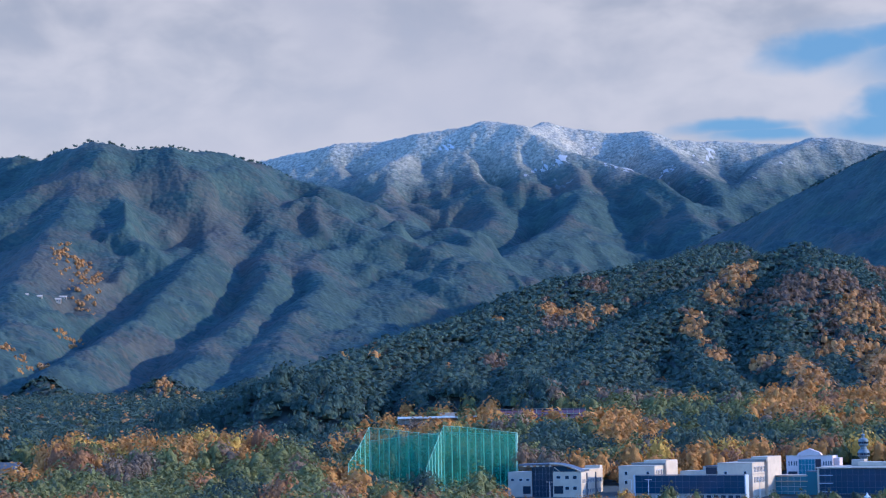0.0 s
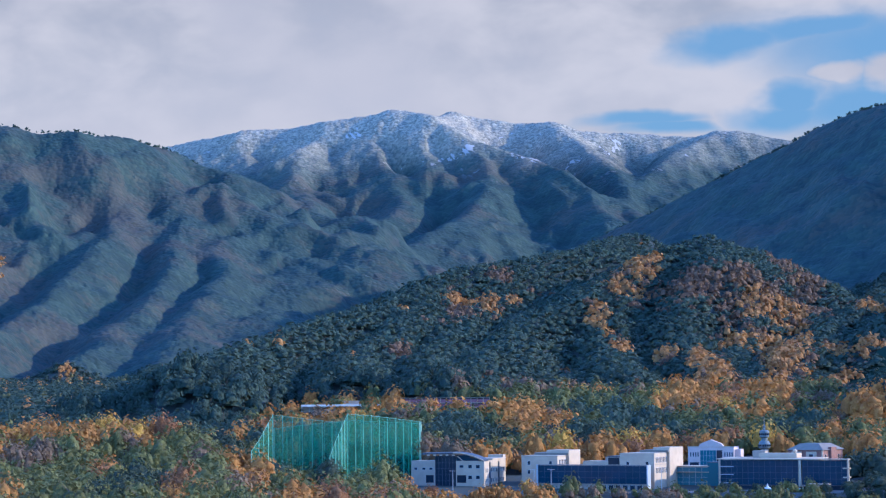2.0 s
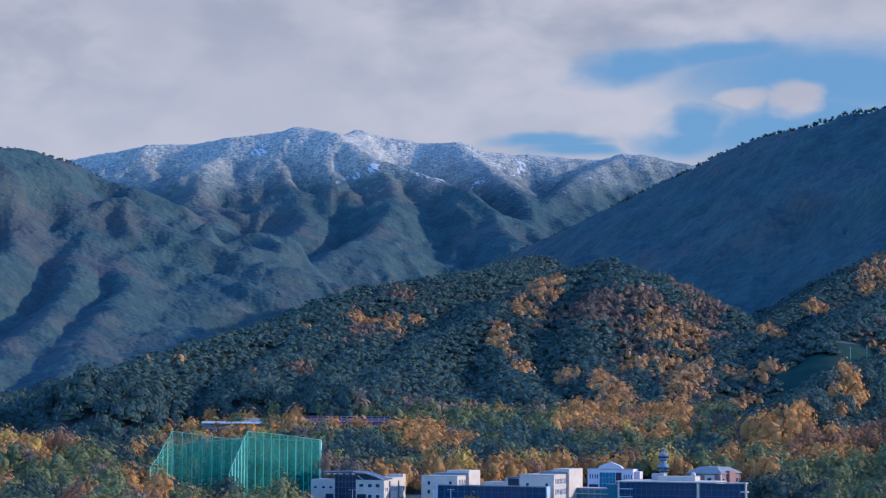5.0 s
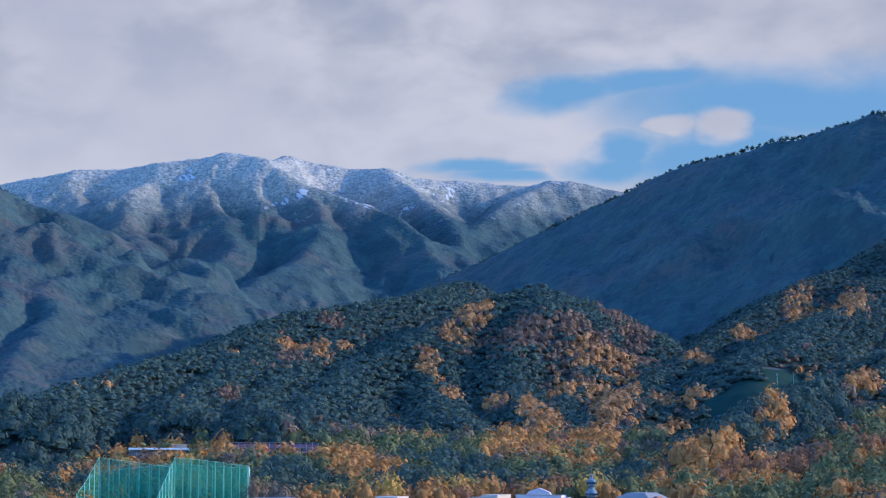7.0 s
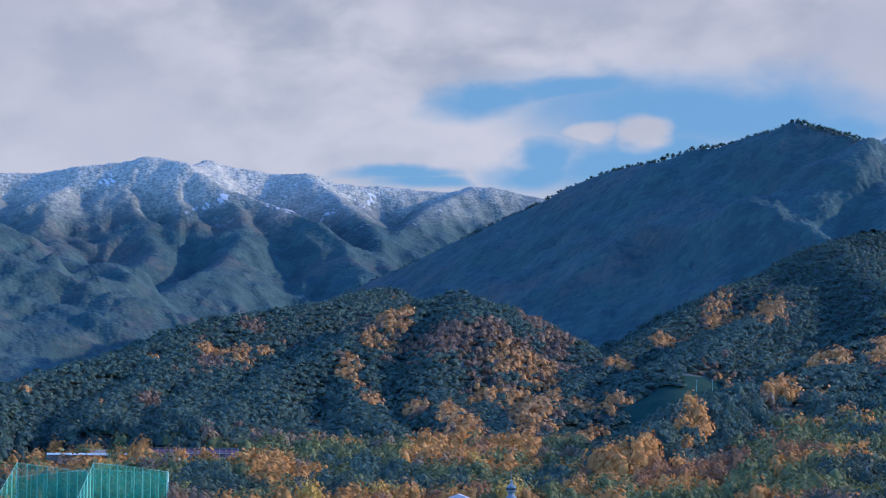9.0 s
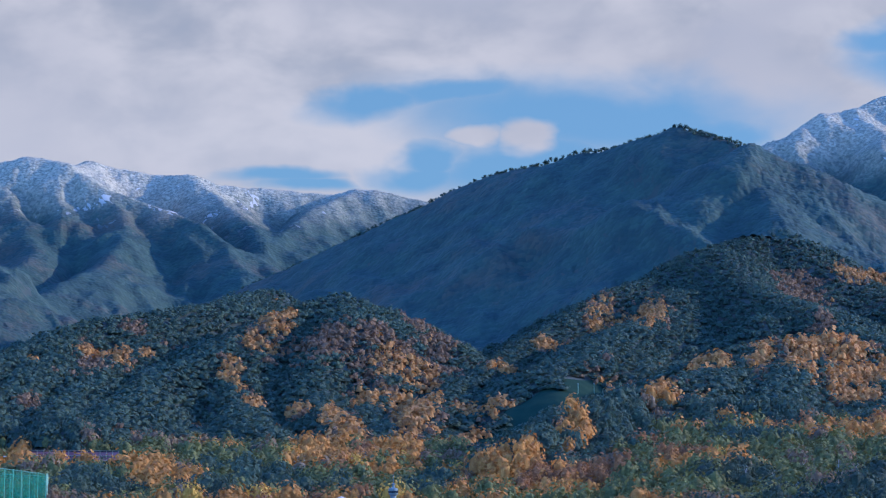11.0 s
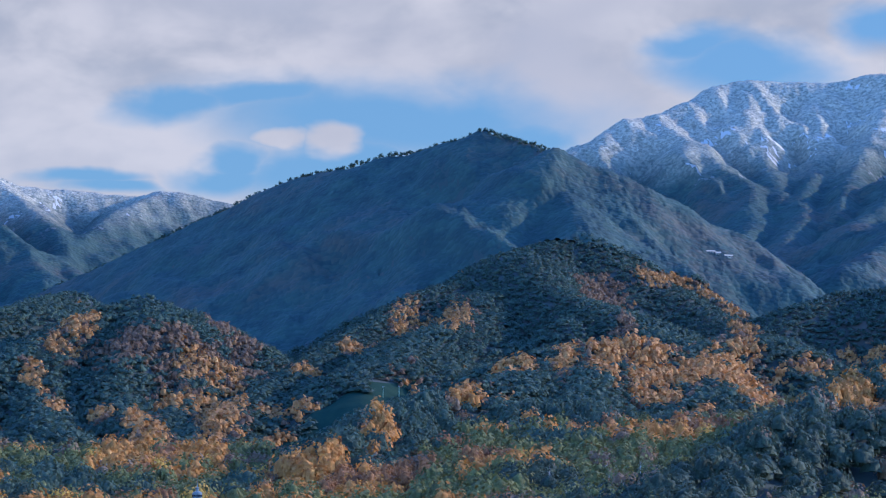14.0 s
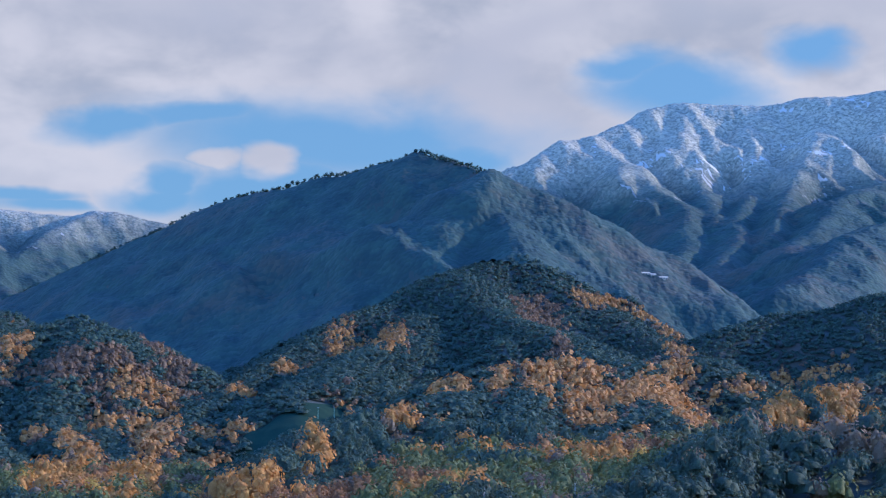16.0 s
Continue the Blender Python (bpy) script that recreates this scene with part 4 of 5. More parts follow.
def window_meshes(w, h):
    """Frame and pane of a window w by h, facing -y, its lower left corner at the origin."""
    out = []
    for name, mat, boxes in (("window_frame", STEEL, [(0, w, -0.10, 0.05, 0, 0.10), (0, w, -0.10, 0.05, h - 0.10, h), (0, 0.09, -0.10, 0.05, 0.10, h - 0.10), (w - 0.09, w, -0.10, 0.05, 0.10, h - 0.10)]),
                             ("pane", DARK_GLASS, [(0.09, w - 0.09, -0.03, 0.03, 0.10, h - 0.10)])):
        bm = bmesh.new()
        for b in boxes:
            box(bm, *b)
        me = bpy.data.meshes.new(name)
        bm.to_mesh(me)
        bm.free()
        me.materials.append(mat)
        out.append(me)
    return out


WINDOWS = {}


def window(parent, w, h, m):
    if (w, h) not in WINDOWS:
        WINDOWS[w, h] = window_meshes(w, h)
    frame_mesh, pane_mesh = WINDOWS[w, h]
    ob = piece("window", frame_mesh, parent, m)
    piece("pane", pane_mesh, ob)


def front_windows(parent, xs, zs, w, h, y=0.0):
    for z in zs:
        for x in xs:
            window(parent, w, h, pose(x, y, z))


def side_windows(parent, ys, zs, w, h, x):
    """Windows in the end wall that faces +x."""
    for z in zs:
        for y in ys:
            window(parent, w, h, pose(x, y, z, 0, 0, 90))


def curtain_wall(parent, x0, x1, y, z0, z1, cols, rows, mat, bars):
    """Glass panes, each a part, with a grid of thin bars."""
    bm = bmesh.new()
    w, h = (x1 - x0) / cols, (z1 - z0) / rows
    for c in range(cols + 1):
        box(bm, x0 + c * w - 0.05, x0 + c * w + 0.05, y - 0.08, y + 0.10, z0, z1)
    for r in range(rows + 1):
        box(bm, x0, x1, y - 0.07, y + 0.09, z0 + r * h - 0.05, z0 + r * h + 0.05)
    part("mullions", bm, bars, parent)
    bm = bmesh.new()
    box(bm, 0.05, w - 0.05, -0.03, 0.03, 0.05, h - 0.05)
    me = bpy.data.meshes.new("pane")
    bm.to_mesh(me)
    bm.free()
    me.materials.append(mat)
    for r in range(rows):
        for c in range(cols):
            piece("pane", me, parent, pose(x0 + c * w, y, z0 + r * h, 0, 0, 0))


def arch_hall():
    """The hall with a curved roof and a white wing."""
    ob = thing("hall", 24.5, 906.0, 0.0, -22, "white and dark-glass hall with a curved metal roof", "building")
    block("wall", PALE, ob, (0, 10, 0, 12, -1, 11.2), label="pale grey wing wall")
    block("wall", WHITE, ob, (18.8, 30.5, 0.0, 10, -1, 11.2), label="white wing wall")
    block("wall", WHITE, ob, (22.0, 30.5, 10.0, 27, -1, 11.4), label="white end wing wall")
    block("wall", WHITE, ob, (24.0, 30.4, 24.0, 27.2, 11.4, 13.0))
    block("glass_front", DARK_GLASS, ob, (9.9, 18.9, 0.5, 14, -1, 13.2), label="tall dark glass front")
    curtain_wall(ob, 10.0, 18.8, 0.4, 1.0, 12.8, 6, 5, DARK_GLASS, DARK_STEEL)
    bm = bmesh.new()  # the roof: flat, then bending down to the end
    line = [(5.0, 14.2), (18.0, 14.5)] + [(18.0 + 12.6 * k / 10, 14.5 - 3.0 * (k / 10) ** 2.1) for k in range(1, 11)]
    rows = [[bm.verts.new((x, y, z + dz)) for x, z in line] for y, dz in ((-1.2, 0), (5.0, 0.2), (5.0, -0.45), (-1.2, -0.55))]
    for a, b in ((0, 1), (1, 2), (2, 3), (3, 0)):
        for k in range(len(line) - 1):
            bm.faces.new((rows[a][k], rows[a][k + 1], rows[b][k + 1], rows[b][k]))
    for k in (0, -1):
        bm.faces.new([r[k] for r in rows])
    part("roof", bm, DARK_STEEL, ob, "dark roof, flat and then curving down")
    bm = bmesh.new()
    tube(bm, [(x, -1.25, z - 0.2) for x, z in line[1:]], [0.28] * (len(line) - 1), 6)
    part("fascia", bm, WHITE, ob, "white curved roof edge")
    block("gable", BLUE_GLASS, ob, (18.9, 24.6, 0.3, 9, 11.2, 13.4))
    block("gable", BLUE_GLASS, ob, (24.6, 28.0, 0.3, 9, 11.2, 12.2))
    for k in range(5):
        block("roof_light", WHITE, ob, (7.2 + 2.6 * k, 8.3 + 2.6 * k, -1.35, -1.16, 13.2, 13.7), bevel=0)
    bm = bmesh.new()
    tube(bm, [(19.6, -0.6, 13.0), (22.6, -0.3, 10.6)], [0.18, 0.18], 5)
    part("strut", bm, WHITE, ob)
    front_windows(ob, [1.2, 4.6, 7.6], [7.6], 1.5, 1.0)
    front_windows(ob, [20.2], [8.4], 1.8, 1.2)
    front_windows(ob, [23.8, 27.0], [4.0, 8.2], 1.7, 1.5)
    block("window_band", DARK_GLASS, ob, (6.2, 9.4, -0.06, 0.2, 2.6, 5.6), bevel=0)
    block("window_band", DARK_GLASS, ob, (19.2, 23.0, -0.06, 0.2, 2.6, 5.6), bevel=0)
    side_windows(ob, [1.6 + 2.2 * k for k in range(11)], [2.6, 6.6], 0.9, 1.6, 30.5)
    block("pilaster", DARK_STEEL, ob, (30.5, 30.75, 6.2, 7.4, 0, 10.6), (30.5, 30.75, 17.2, 18.4, 0, 10.6), bevel=0)
    block("parapet", WHITE, ob, (21.9, 30.7, 9.8, 27.1, 11.4, 11.9))


def school_block(x, y, long_, deep, high, upper, label):
    ob = thing("teaching_block", x, y, 0.0, -29, label, "building", "white teaching blocks")
    block("wall", WHITE, ob, (0, long_, 0, deep, -1, high), label="white rendered wall")
    block("parapet", WHITE, ob, (-0.12, long_ + 0.12, -0.12, deep + 0.12, high, high + 0.35))
    block("stair_head", WHITE, ob, (long_ * upper, long_ + 1.2, deep * 0.55, deep + 4, -1, high + 2.3), label="white stair tower")
    block("roof_slab", ROOFING, ob, (long_ * upper - 5, long_ + 1.0, deep * 0.5, deep + 3.8, high + 0.4, high + 1.3))
    front_windows(ob, [2.6, long_ - 3.6], [2.2, 5.7, 9.2], 1.3, 1.6)
    side_windows(ob, [1.5 + 1.55 * k for k in range(int(deep / 1.55) - 1)], [high - 3.4, high - 7.4], 0.75, 2.2, long_)
    block("band", PALE, ob, (long_, long_ + 0.15, 0.5, deep - 0.5, high - 4.2, high - 3.9), bevel=0)
    return ob


def blue_slab():
    """The long blue glass wall before the teaching blocks."""
    ob = thing("glass_wing", 73.2, 889.0, 0.0, -31, "long blue glass wing with white end fins", "building")
    block("wall", PALE, ob, (0.3, 46.2, 0.4, 2.6, -1, 9.3), label="pale inner wall")
    curtain_wall(ob, 0.3, 46.2, 0.0, 2.6, 9.4, 16, 3, BLUE_GLASS, DARK_STEEL)
    block("fin", STEEL, ob, (-0.4, 0.3, -0.3, 2.8, -1, 9.7))
    block("fin", STEEL, ob, (46.2, 46.7, -0.3, 2.8, -1, 9.7))
    block("roof", ROOFING, ob, (0.3, 46.2, -0.1, 2.8, 9.5, 9.8))
    block("sill_band", WHITE, ob, (9.0, 19.0, -0.2, 0.3, -0.8, 2.4), label="white ground-floor bays")
    front_windows(ob, [9.6 + 1.5 * k for k in range(6)], [0.1], 0.9, 2.0, -0.25)
    front_windows(ob, [24.0 + 3.0 * k for k in range(7)], [0.2], 2.2, 1.9, 0.35)


def middle_court():
    ob = thing("link_block", 92.0, 900.0, 0.0, -29, "low white link block with stepped roofs", "building")
    block("wall", WHITE, ob, (0, 15, 0, 10, -1, 10.6))
    block("wall", PALE, ob, (8, 16, 4, 14, -1, 12.2), label="pale grey upper wall")
    block("roof", DARK_STEEL, ob, (9, 17, 3.4, 14, 12.2, 12.5), label="dark thin roof")
    block("glass_front", DARK_GLASS, ob, (11, 15.5, -0.3, 0.1, 8.2, 12.0))


def teal_link():
    ob = thing("glass_link", 121.0, 895.0, 0.0, -28, "teal glass link building with white roof lines", "building")
    block("wall", PALE, ob, (0.2, 20.8, 0.4, 9, -1, 8.2))
    curtain_wall(ob, 0.2, 20.8, 0.0, 0.4, 8.0, 8, 4, TEAL_GLASS, STEEL)
    block("roof", WHITE, ob, (-0.4, 21.4, -0.6, 9.4, 8.3, 8.6))
    block("canopy", WHITE, ob, (-0.4, 21.4, -1.0, 0.2, 6.1, 6.35))
    block("stair_tower", TEAL_GLASS, ob, (20.8, 25.5, -0.5, 8, -1, 9.8))
    block("stair_tower_cap", DARK_STEEL, ob, (20.6, 25.7, -0.7, 8.2, 9.8, 10.1))


def pediment_building():
    ob = thing("gabled_building", 141.4, 951.0, 3.0, -20, "pale building with a stepped gable and teal glass centre", "building")
    ob.matrix_basis = ob.matrix_basis @ Matrix.Diagonal((0.84, 1.0, 0.96, 1.0))
    block("wall", PINKISH, ob, (0, 23.0, 0, 12, -4, 12.0), label="pale pinkish wall")
    bm = bmesh.new()  # the gable
    pts = [(5.2, 12.0), (6.2, 13.4), (11.5, 15.2), (16.8, 13.4), (17.8, 12.0)]
    front, back = [[bm.verts.new((x, y, z)) for x, z in pts] for y in (-0.2, 3.0)]
    bm.faces.new(front)
    bm.faces.new(back[::-1])
    for k in range(5):
        bm.faces.new((front[k], front[(k + 1) % 5], back[(k + 1) % 5], back[k]))
    bmesh.ops.recalc_face_normals(bm, faces=bm.faces[:])
    part("gable", bm, PINKISH, ob)
    curtain_wall(ob, 6.2, 14.2, -0.25, 3.6, 10.6, 5, 3, TEAL_GLASS, STEEL)
    block("glass_bay", DARK_GLASS, ob, (14.4, 17.2, -0.2, 0.1, 4.2, 10.6))
    front_windows(ob, [1.0, 2.3, 3.6, 4.7], [7.8], 0.7, 2.0)
    front_windows(ob, [18.2, 19.4, 20.6, 21.8], [7.8], 0.7, 2.0)
    block("window_band", DARK_GLASS, ob, (0.8, 5.4, -0.08, 0.1, 3.6, 5.4), bevel=0)
    block("wing", PINKISH, ob, (23.0, 26.0, 2, 9, -4, 11.0))
    block("parapet", WHITE, ob, (-0.2, 23.2, -0.2, 0.3, 11.9, 12.3))


def lookout_tower():
    """Slim tower with two round galleries and a spire."""
    ob = thing("lookout_tower", 174.2, 954.2, 4.0, 0, "slim grey lookout tower with two round galleries", "tower")
    bm = bmesh.new()
    tube(bm, [(0, 0, -2), (0, 0, 9.5), (0, 0, 16)], [1.8, 1.6, 1.1], 12)
    part("shaft", bm, TOWER_GREY, ob, "grey panelled shaft")
    bm = bmesh.new()
    tube(bm, [(0, 0, 9.3), (0, 0, 9.9), (0, 0, 11.4), (0, 0, 12.6), (0, 0, 12.9)], [1.6, 2.5, 2.6, 1.9, 1.2], 16)
    part("gallery", bm, TOWER_GREY, ob)
    bm = bmesh.new()
    tube(bm, [(0, 0, 13.8), (0, 0, 14.4), (0, 0, 16.5), (0, 0, 17.0), (0, 0, 17.3)], [1.2, 1.95, 2.1, 1.8, 0.7], 16)
    part("gallery", bm, TOWER_GREY, ob)
    for z, r in ((10.8, 2.62), (15.5, 2.13)):
        bm = bmesh.new()
        for k in range(16):
            a = 2 * math.pi * k / 16
            u, v = Vector((-math.sin(a), math.cos(a), 0)), Vector((math.cos(a), math.sin(a), 0))
            q = [bm.verts.new(v * (r - 0.02) + u * s * 0.34 + Vector((0, 0, z + dz))) for s, dz in ((-1, -0.4), (1, -0.4), (1, 0.4), (-1, 0.4))]
            w = [bm.verts.new(x.co + v * 0.06) for x in q]
            bm.faces.new(w)
            for j in range(4):
                bm.faces.new((q[j], q[(j + 1) % 4], w[(j + 1) % 4], w[j]))
        part("window_ring", bm, DARK_GLASS, ob)
    bm = bmesh.new()
    tube(bm, [(0, 0, 17.2), (0, 0, 18.2), (0, 0, 18.5), (0, 0, 18.9), (0, 0, 19.2), (0, 0, 23.0)], [0.7, 0.45, 0.8, 0.8, 0.2, 0.05], 8)
    part("spire", bm, TOWER_GREY, ob)
    for k in range(8):
        a = k * math.pi / 4
        block("rib", PALE, ob, (1.62 * math.cos(a) - 0.12, 1.62 * math.cos(a) + 0.12, 1.62 * math.sin(a) - 0.12, 1.62 * math.sin(a) + 0.12, 0, 9.2), bevel=0)


def glass_hall():
    """The largest block: two long blue glass fronts in white frames."""
    ob = thing("glass_hall", 142.0, 874.0, 0.0, -27, "large blue glass hall framed in white", "building")
    n = 50.0
    block("wall", PALE, ob, (0.4, n - 14, 0.5, 24, -1, 11.0), (n - 14, n, 0.5, 2.6, -1, 11.0))
    block("roof", WHITE, ob, (-1.0, n - 13.6, -0.8, 24.6, 11.4, 11.8), (n - 13.6, n + 0.6, -0.8, 2.8, 11.4, 11.8), label="flat white roof edge")
    curtain_wall(ob, 0.5, 31.0, 0.0, 1.8, 11.2, 14, 4, BLUE_GLASS, DARK_STEEL)
    curtain_wall(ob, 32.6, n, 0.0, 1.8, 11.2, 8, 4, BLUE_GLASS, DARK_STEEL)
    block("frame_post", WHITE, ob, (31.3, 32.3, -0.5, 0.4, 1.0, 11.3))
    block("frame_post", WHITE, ob, (-0.2, 0.45, -0.5, 0.4, -1, 11.4))
    block("frame_post", WHITE, ob, (n, n + 0.7, -0.5, 0.4, -1, 11.4))
    for z in (2.4, 5.6, 8.6):
        block("stair_rail", STEEL, ob, (0.5, 6.0, -1.2, -0.9, z, z + 0.3), bevel=0)
    for z in (4.6, 8.0):
        block("balcony", WHITE, ob, (n - 1.6, n + 1.2, -0.9, 1.2, z, z + 0.5))
    block("portico", PALE, ob, (33, 43, -2.8, 0.2, 1.4, 1.9), label="pale entrance canopy")
    for k in range(7):
        block("column", WHITE, ob, (33.2 + 1.5 * k, 33.7 + 1.5 * k, -2.6, -2.0, -1.0, 1.4), bevel=0)
    block("ground_floor", DARK_GLASS, ob, (0.6, n - 0.2, 0.2, 0.6, -1, 1.6))
    block("plant_room", WHITE, ob, (13.0, 28.0, 9, 16, 11.8, 13.6), label="white rooftop plant room")
    block("plant_room", PALE, ob, (9.0, 14.0, 14, 18, 11.8, 14.4))
    bm = bmesh.new()
    bmesh.ops.create_uvsphere(bm, u_segments=10, v_segments=6, radius=0.9, matrix=Matrix.Translation((26.5, 12, 14.3)))
    part("dish", bm, WHITE, ob, "white antenna dome")


def brick_house():
    ob = thing("brick_building", 177.8, 921.0, 2.0, -36, "brown brick building with a pale hipped roof", "building")
    block("wall", BRICK, ob, (0, 15, 0, 20, -3, 11.6), label="brown brick wall")
    bm = bmesh.new()
    base = [bm.verts.new(p) for p in ((-0.7, -0.7, 11.6), (15.7, -0.7, 11.6), (15.7, 20.7, 11.6), (-0.7, 20.7, 11.6))]
    top = [bm.verts.new(p) for p in ((3.5, 4.0, 14.2), (11.5, 4.0, 14.2), (11.5, 16.0, 14.2), (3.5, 16.0, 14.2))]
    for k in range(4):
        bm.faces.new((base[k], base[(k + 1) % 4], top[(k + 1) % 4], top[k]))
    bm.faces.new(top)
    bm.faces.new(base[::-1])
    part("roof", bm, ROOFING, ob, "pale grey hipped roof")
    block("bay", WHITE, ob, (1.5, 6.0, -0.4, 0.2, 4.4, 11.0), (8.0, 12.4, -0.4, 0.2, 4.4, 11.0))
    front_windows(ob, [2.6, 9.2], [8.2], 2.0, 1.8, -0.45)
    block("dormer", BRICK, ob, (14.8, 16.2, 6.0, 11.0, 7.0, 12.8))
    side_windows(ob, [2.0, 15.0], [8.0], 1.6, 1.8, 15.0)
    block("corner_strip", WHITE, ob, (14.6, 15.15, -0.15, 0.5, 0, 11.6), bevel=0)


def street_lamp(x, y, z, h, turn):
    ob = thing("street_lamp", x, y, z, turn, "tall pale street lamp with a twin arm", "street lamp", "street lamps in the yard")
    bm = bmesh.new()
    tube(bm, [(0, 0, -0.5), (0, 0, h)], [0.16, 0.10], 6)
    part("post", bm, STEEL, ob)
    bm = bmesh.new()
    tube(bm, [(-1.1, 0, h), (1.1, 0, h)], [0.06, 0.06], 5)
    part("arm", bm, STEEL, ob)
    for s in (-1, 1):
        block("lamp_head", WHITE, ob, (s * 1.1 - 0.4, s * 1.1 + 0.4, -0.16, 0.16, h - 0.12, h + 0.06), bevel=0.03)


def fence(x, y, z, turn, length, high, step, mat, label):
    ob = thing("fence", x, y, z, turn, label, "fence")
    n = int(length / step)
    bm = bmesh.new()
    tube(bm, [(0, 0, -0.6), (0, 0, high)], [0.07, 0.06], 5)
    me = bpy.data.meshes.new("post")
    bm.to_mesh(me)
    bm.free()
    me.materials.append(mat)
    for k in range(n + 1):
        piece("post", me, ob, pose(k * length / n, 0, 0))
    for r in (0.35, 0.68, 0.97):
        block("rail", mat, ob, (0, length, -0.05, 0.05, high * r - 0.06, high * r + 0.06), bevel=0)
    return ob


def marquee(x, y, z):
    ob = thing("tent", x, y, z, -20, "white peaked tent with pale green trim", "tent", "peaked tents in the forecourt")
    bm = bmesh.new()
    n = 16
    rings = [[bm.verts.new((r * math.cos(2 * math.pi * k / n), r * math.sin(2 * math.pi * k / n), h)) for k in range(n)] for r, h in ((2.1, 1.1), (1.3, 1.3), (0.55, 1.8), (0.2, 2.5), (0.1, 3.0))]
    for a, b in zip(rings, rings[1:]):
        for k in range(n):
            bm.faces.new((a[k], a[(k + 1) % n], b[(k + 1) % n], b[k]))
    bm.faces.new(rings[-1])
    part("canopy", bm, TENT, ob)
    block("valance", POLE_GREEN, ob, (-2.3, 2.3, -2.3, -2.2, 0.8, 1.15), (-2.3, 2.3, 2.2, 2.3, 0.8, 1.15), bevel=0)
    for a in range(4):
        bm = bmesh.new()
        px, py = 2.0 * math.cos(a * math.pi / 2 + 0.78), 2.0 * math.sin(a * math.pi / 2 + 0.78)
        tube(bm, [(px, py, -0.5), (px, py, 1.15)], [0.06, 0.06], 5)
        part("pole", bm, STEEL, ob)


arch_hall()
school_block(68.0, 902.5, 15.5, 16.0, 12.6, 0.45, "white teaching block with narrow windows and a stair tower")
school_block(104.4, 880.0, 14.2, 24.0, 13.7, 0.6, "long white teaching block with narrow end windows")
blue_slab()
middle_court()
teal_link()
pediment_building()
lookout_tower()
glass_hall()
brick_house()
street_lamp(70.1, 867.2, -0.5, 9.0, -30)
street_lamp(76.5, 866.6, -0.5, 9.0, -30)
street_lamp(39.6, 876.0, -0.5, 8.5, -30)
street_lamp(118.0, 862.0, -0.5, 8.5, -30)
fence(53.0, 868.5, -0.6, -4, 15.0, 1.8, 1.5, FENCE_GREEN, "green mesh fence beside the yard")
fence(76.0, 862.0, -1.2, -6, 9.0, 1.8, 1.5, FENCE_GREEN, "short green fence with a pale board")
fence(214.0, 905.0, 4.6, -12, 20.0, 1.5, 2.0, STEEL, "pale roadside guard fence")
for k in range(3):
    marquee(155.8 + 5.0 * k, 848.6 - 1.6 * k, 0.0)


def yard():
    """Paved yard round the buildings and a dry lawn before it."""
    bm = bmesh.new()
    ring = [bm.verts.new((118 + 95 * math.cos(a), 880 + 34 * math.sin(a) - 0.35 * 95 * math.cos(a), 0)) for a in [2 * math.pi * k / 48 for k in range(48)]]
    low = [bm.verts.new((118 + (v.co.x - 118) * 1.06, 880 + (v.co.y - 880) * 1.12, -9.0)) for v in ring]  # the bank that carries the yard
    bm.faces.new(ring)
    for k in range(48):
        bm.faces.new((low[k], low[(k + 1) % 48], ring[(k + 1) % 48], ring[k]))
    ob = part("pavement", bm, PAVING)
    ob.location.z = 0.05
    tagged(ob, "grey paved yard between the buildings", "pavement", kind="structure")


def canopy_roof():
    ob = thing("canopy", 174.0, 842.0, 0.0, -27, "white flat entrance canopy on thin posts", "canopy")
    block("roof", WHITE, ob, (-4, 4, -1.6, 1.6, 2.7, 3.0))
    for x in (-3.6, 3.6):
        for y in (-1.3, 1.3):
            bm = bmesh.new()
            tube(bm, [(x, y, -0.6), (x, y, 2.75)], [0.09, 0.09], 6)
            part("post", bm, STEEL, ob)


yard()
canopy_roof()


# ---- the golf range: netting on tall poles ----
def net_fence(name, label, line, poles):
    """Netting along plan points (x, y, height of the foot, height of the top), hung from poles with rope at the top."""
    ob = thing(name, 0, 0, 0, 0, label, "net", "range netting")
    pts = []
    for (x0, y0, b0, t0), (x1, y1, b1, t1), n in zip(line, line[1:], poles):
        for k in range(n * 4):
            f = k / (n * 4)
            sag = 0.15 * math.sin(math.pi * ((k % 4) / 4))
            pts.append((x0 + f * (x1 - x0), y0 + f * (y1 - y0), b0 + f * (b1 - b0), t0 + f * (t1 - t0) - sag, k % 4 == 0))
    x, y, b, t = line[-1]
    pts.append((x, y, b, t, True))
    bm = bmesh.new()
    rows = 6
    grid = []
    for x, y, b, t, pole in pts:
        belly = 0.0 if pole else 0.35
        grid.append([bm.verts.new((x, y - belly * math.sin(math.pi * r / rows), b + (t - b) * r / rows)) for r in range(rows + 1)])
    for p, q in zip(grid, grid[1:]):
        for r in range(rows):
            bm.faces.new((p[r], q[r], q[r + 1], p[r + 1]))
    part("netting", bm, NET, ob, "see-through green netting")
    for x, y, b, t, pole in pts:
        if pole:
            bm = bmesh.new()
            tube(bm, [(x, y + 0.25, b - 1.5), (x, y + 0.25, t + 0.15)], [0.24, 0.17], 8)
            part("pole", bm, POLE_GREEN, ob)
    bm = bmesh.new()
    tube(bm, [(x, y, t) for x, y, b, t, _ in pts], [0.07] * len(pts), 4)
    part("rope", bm, POLE_GREEN, ob)


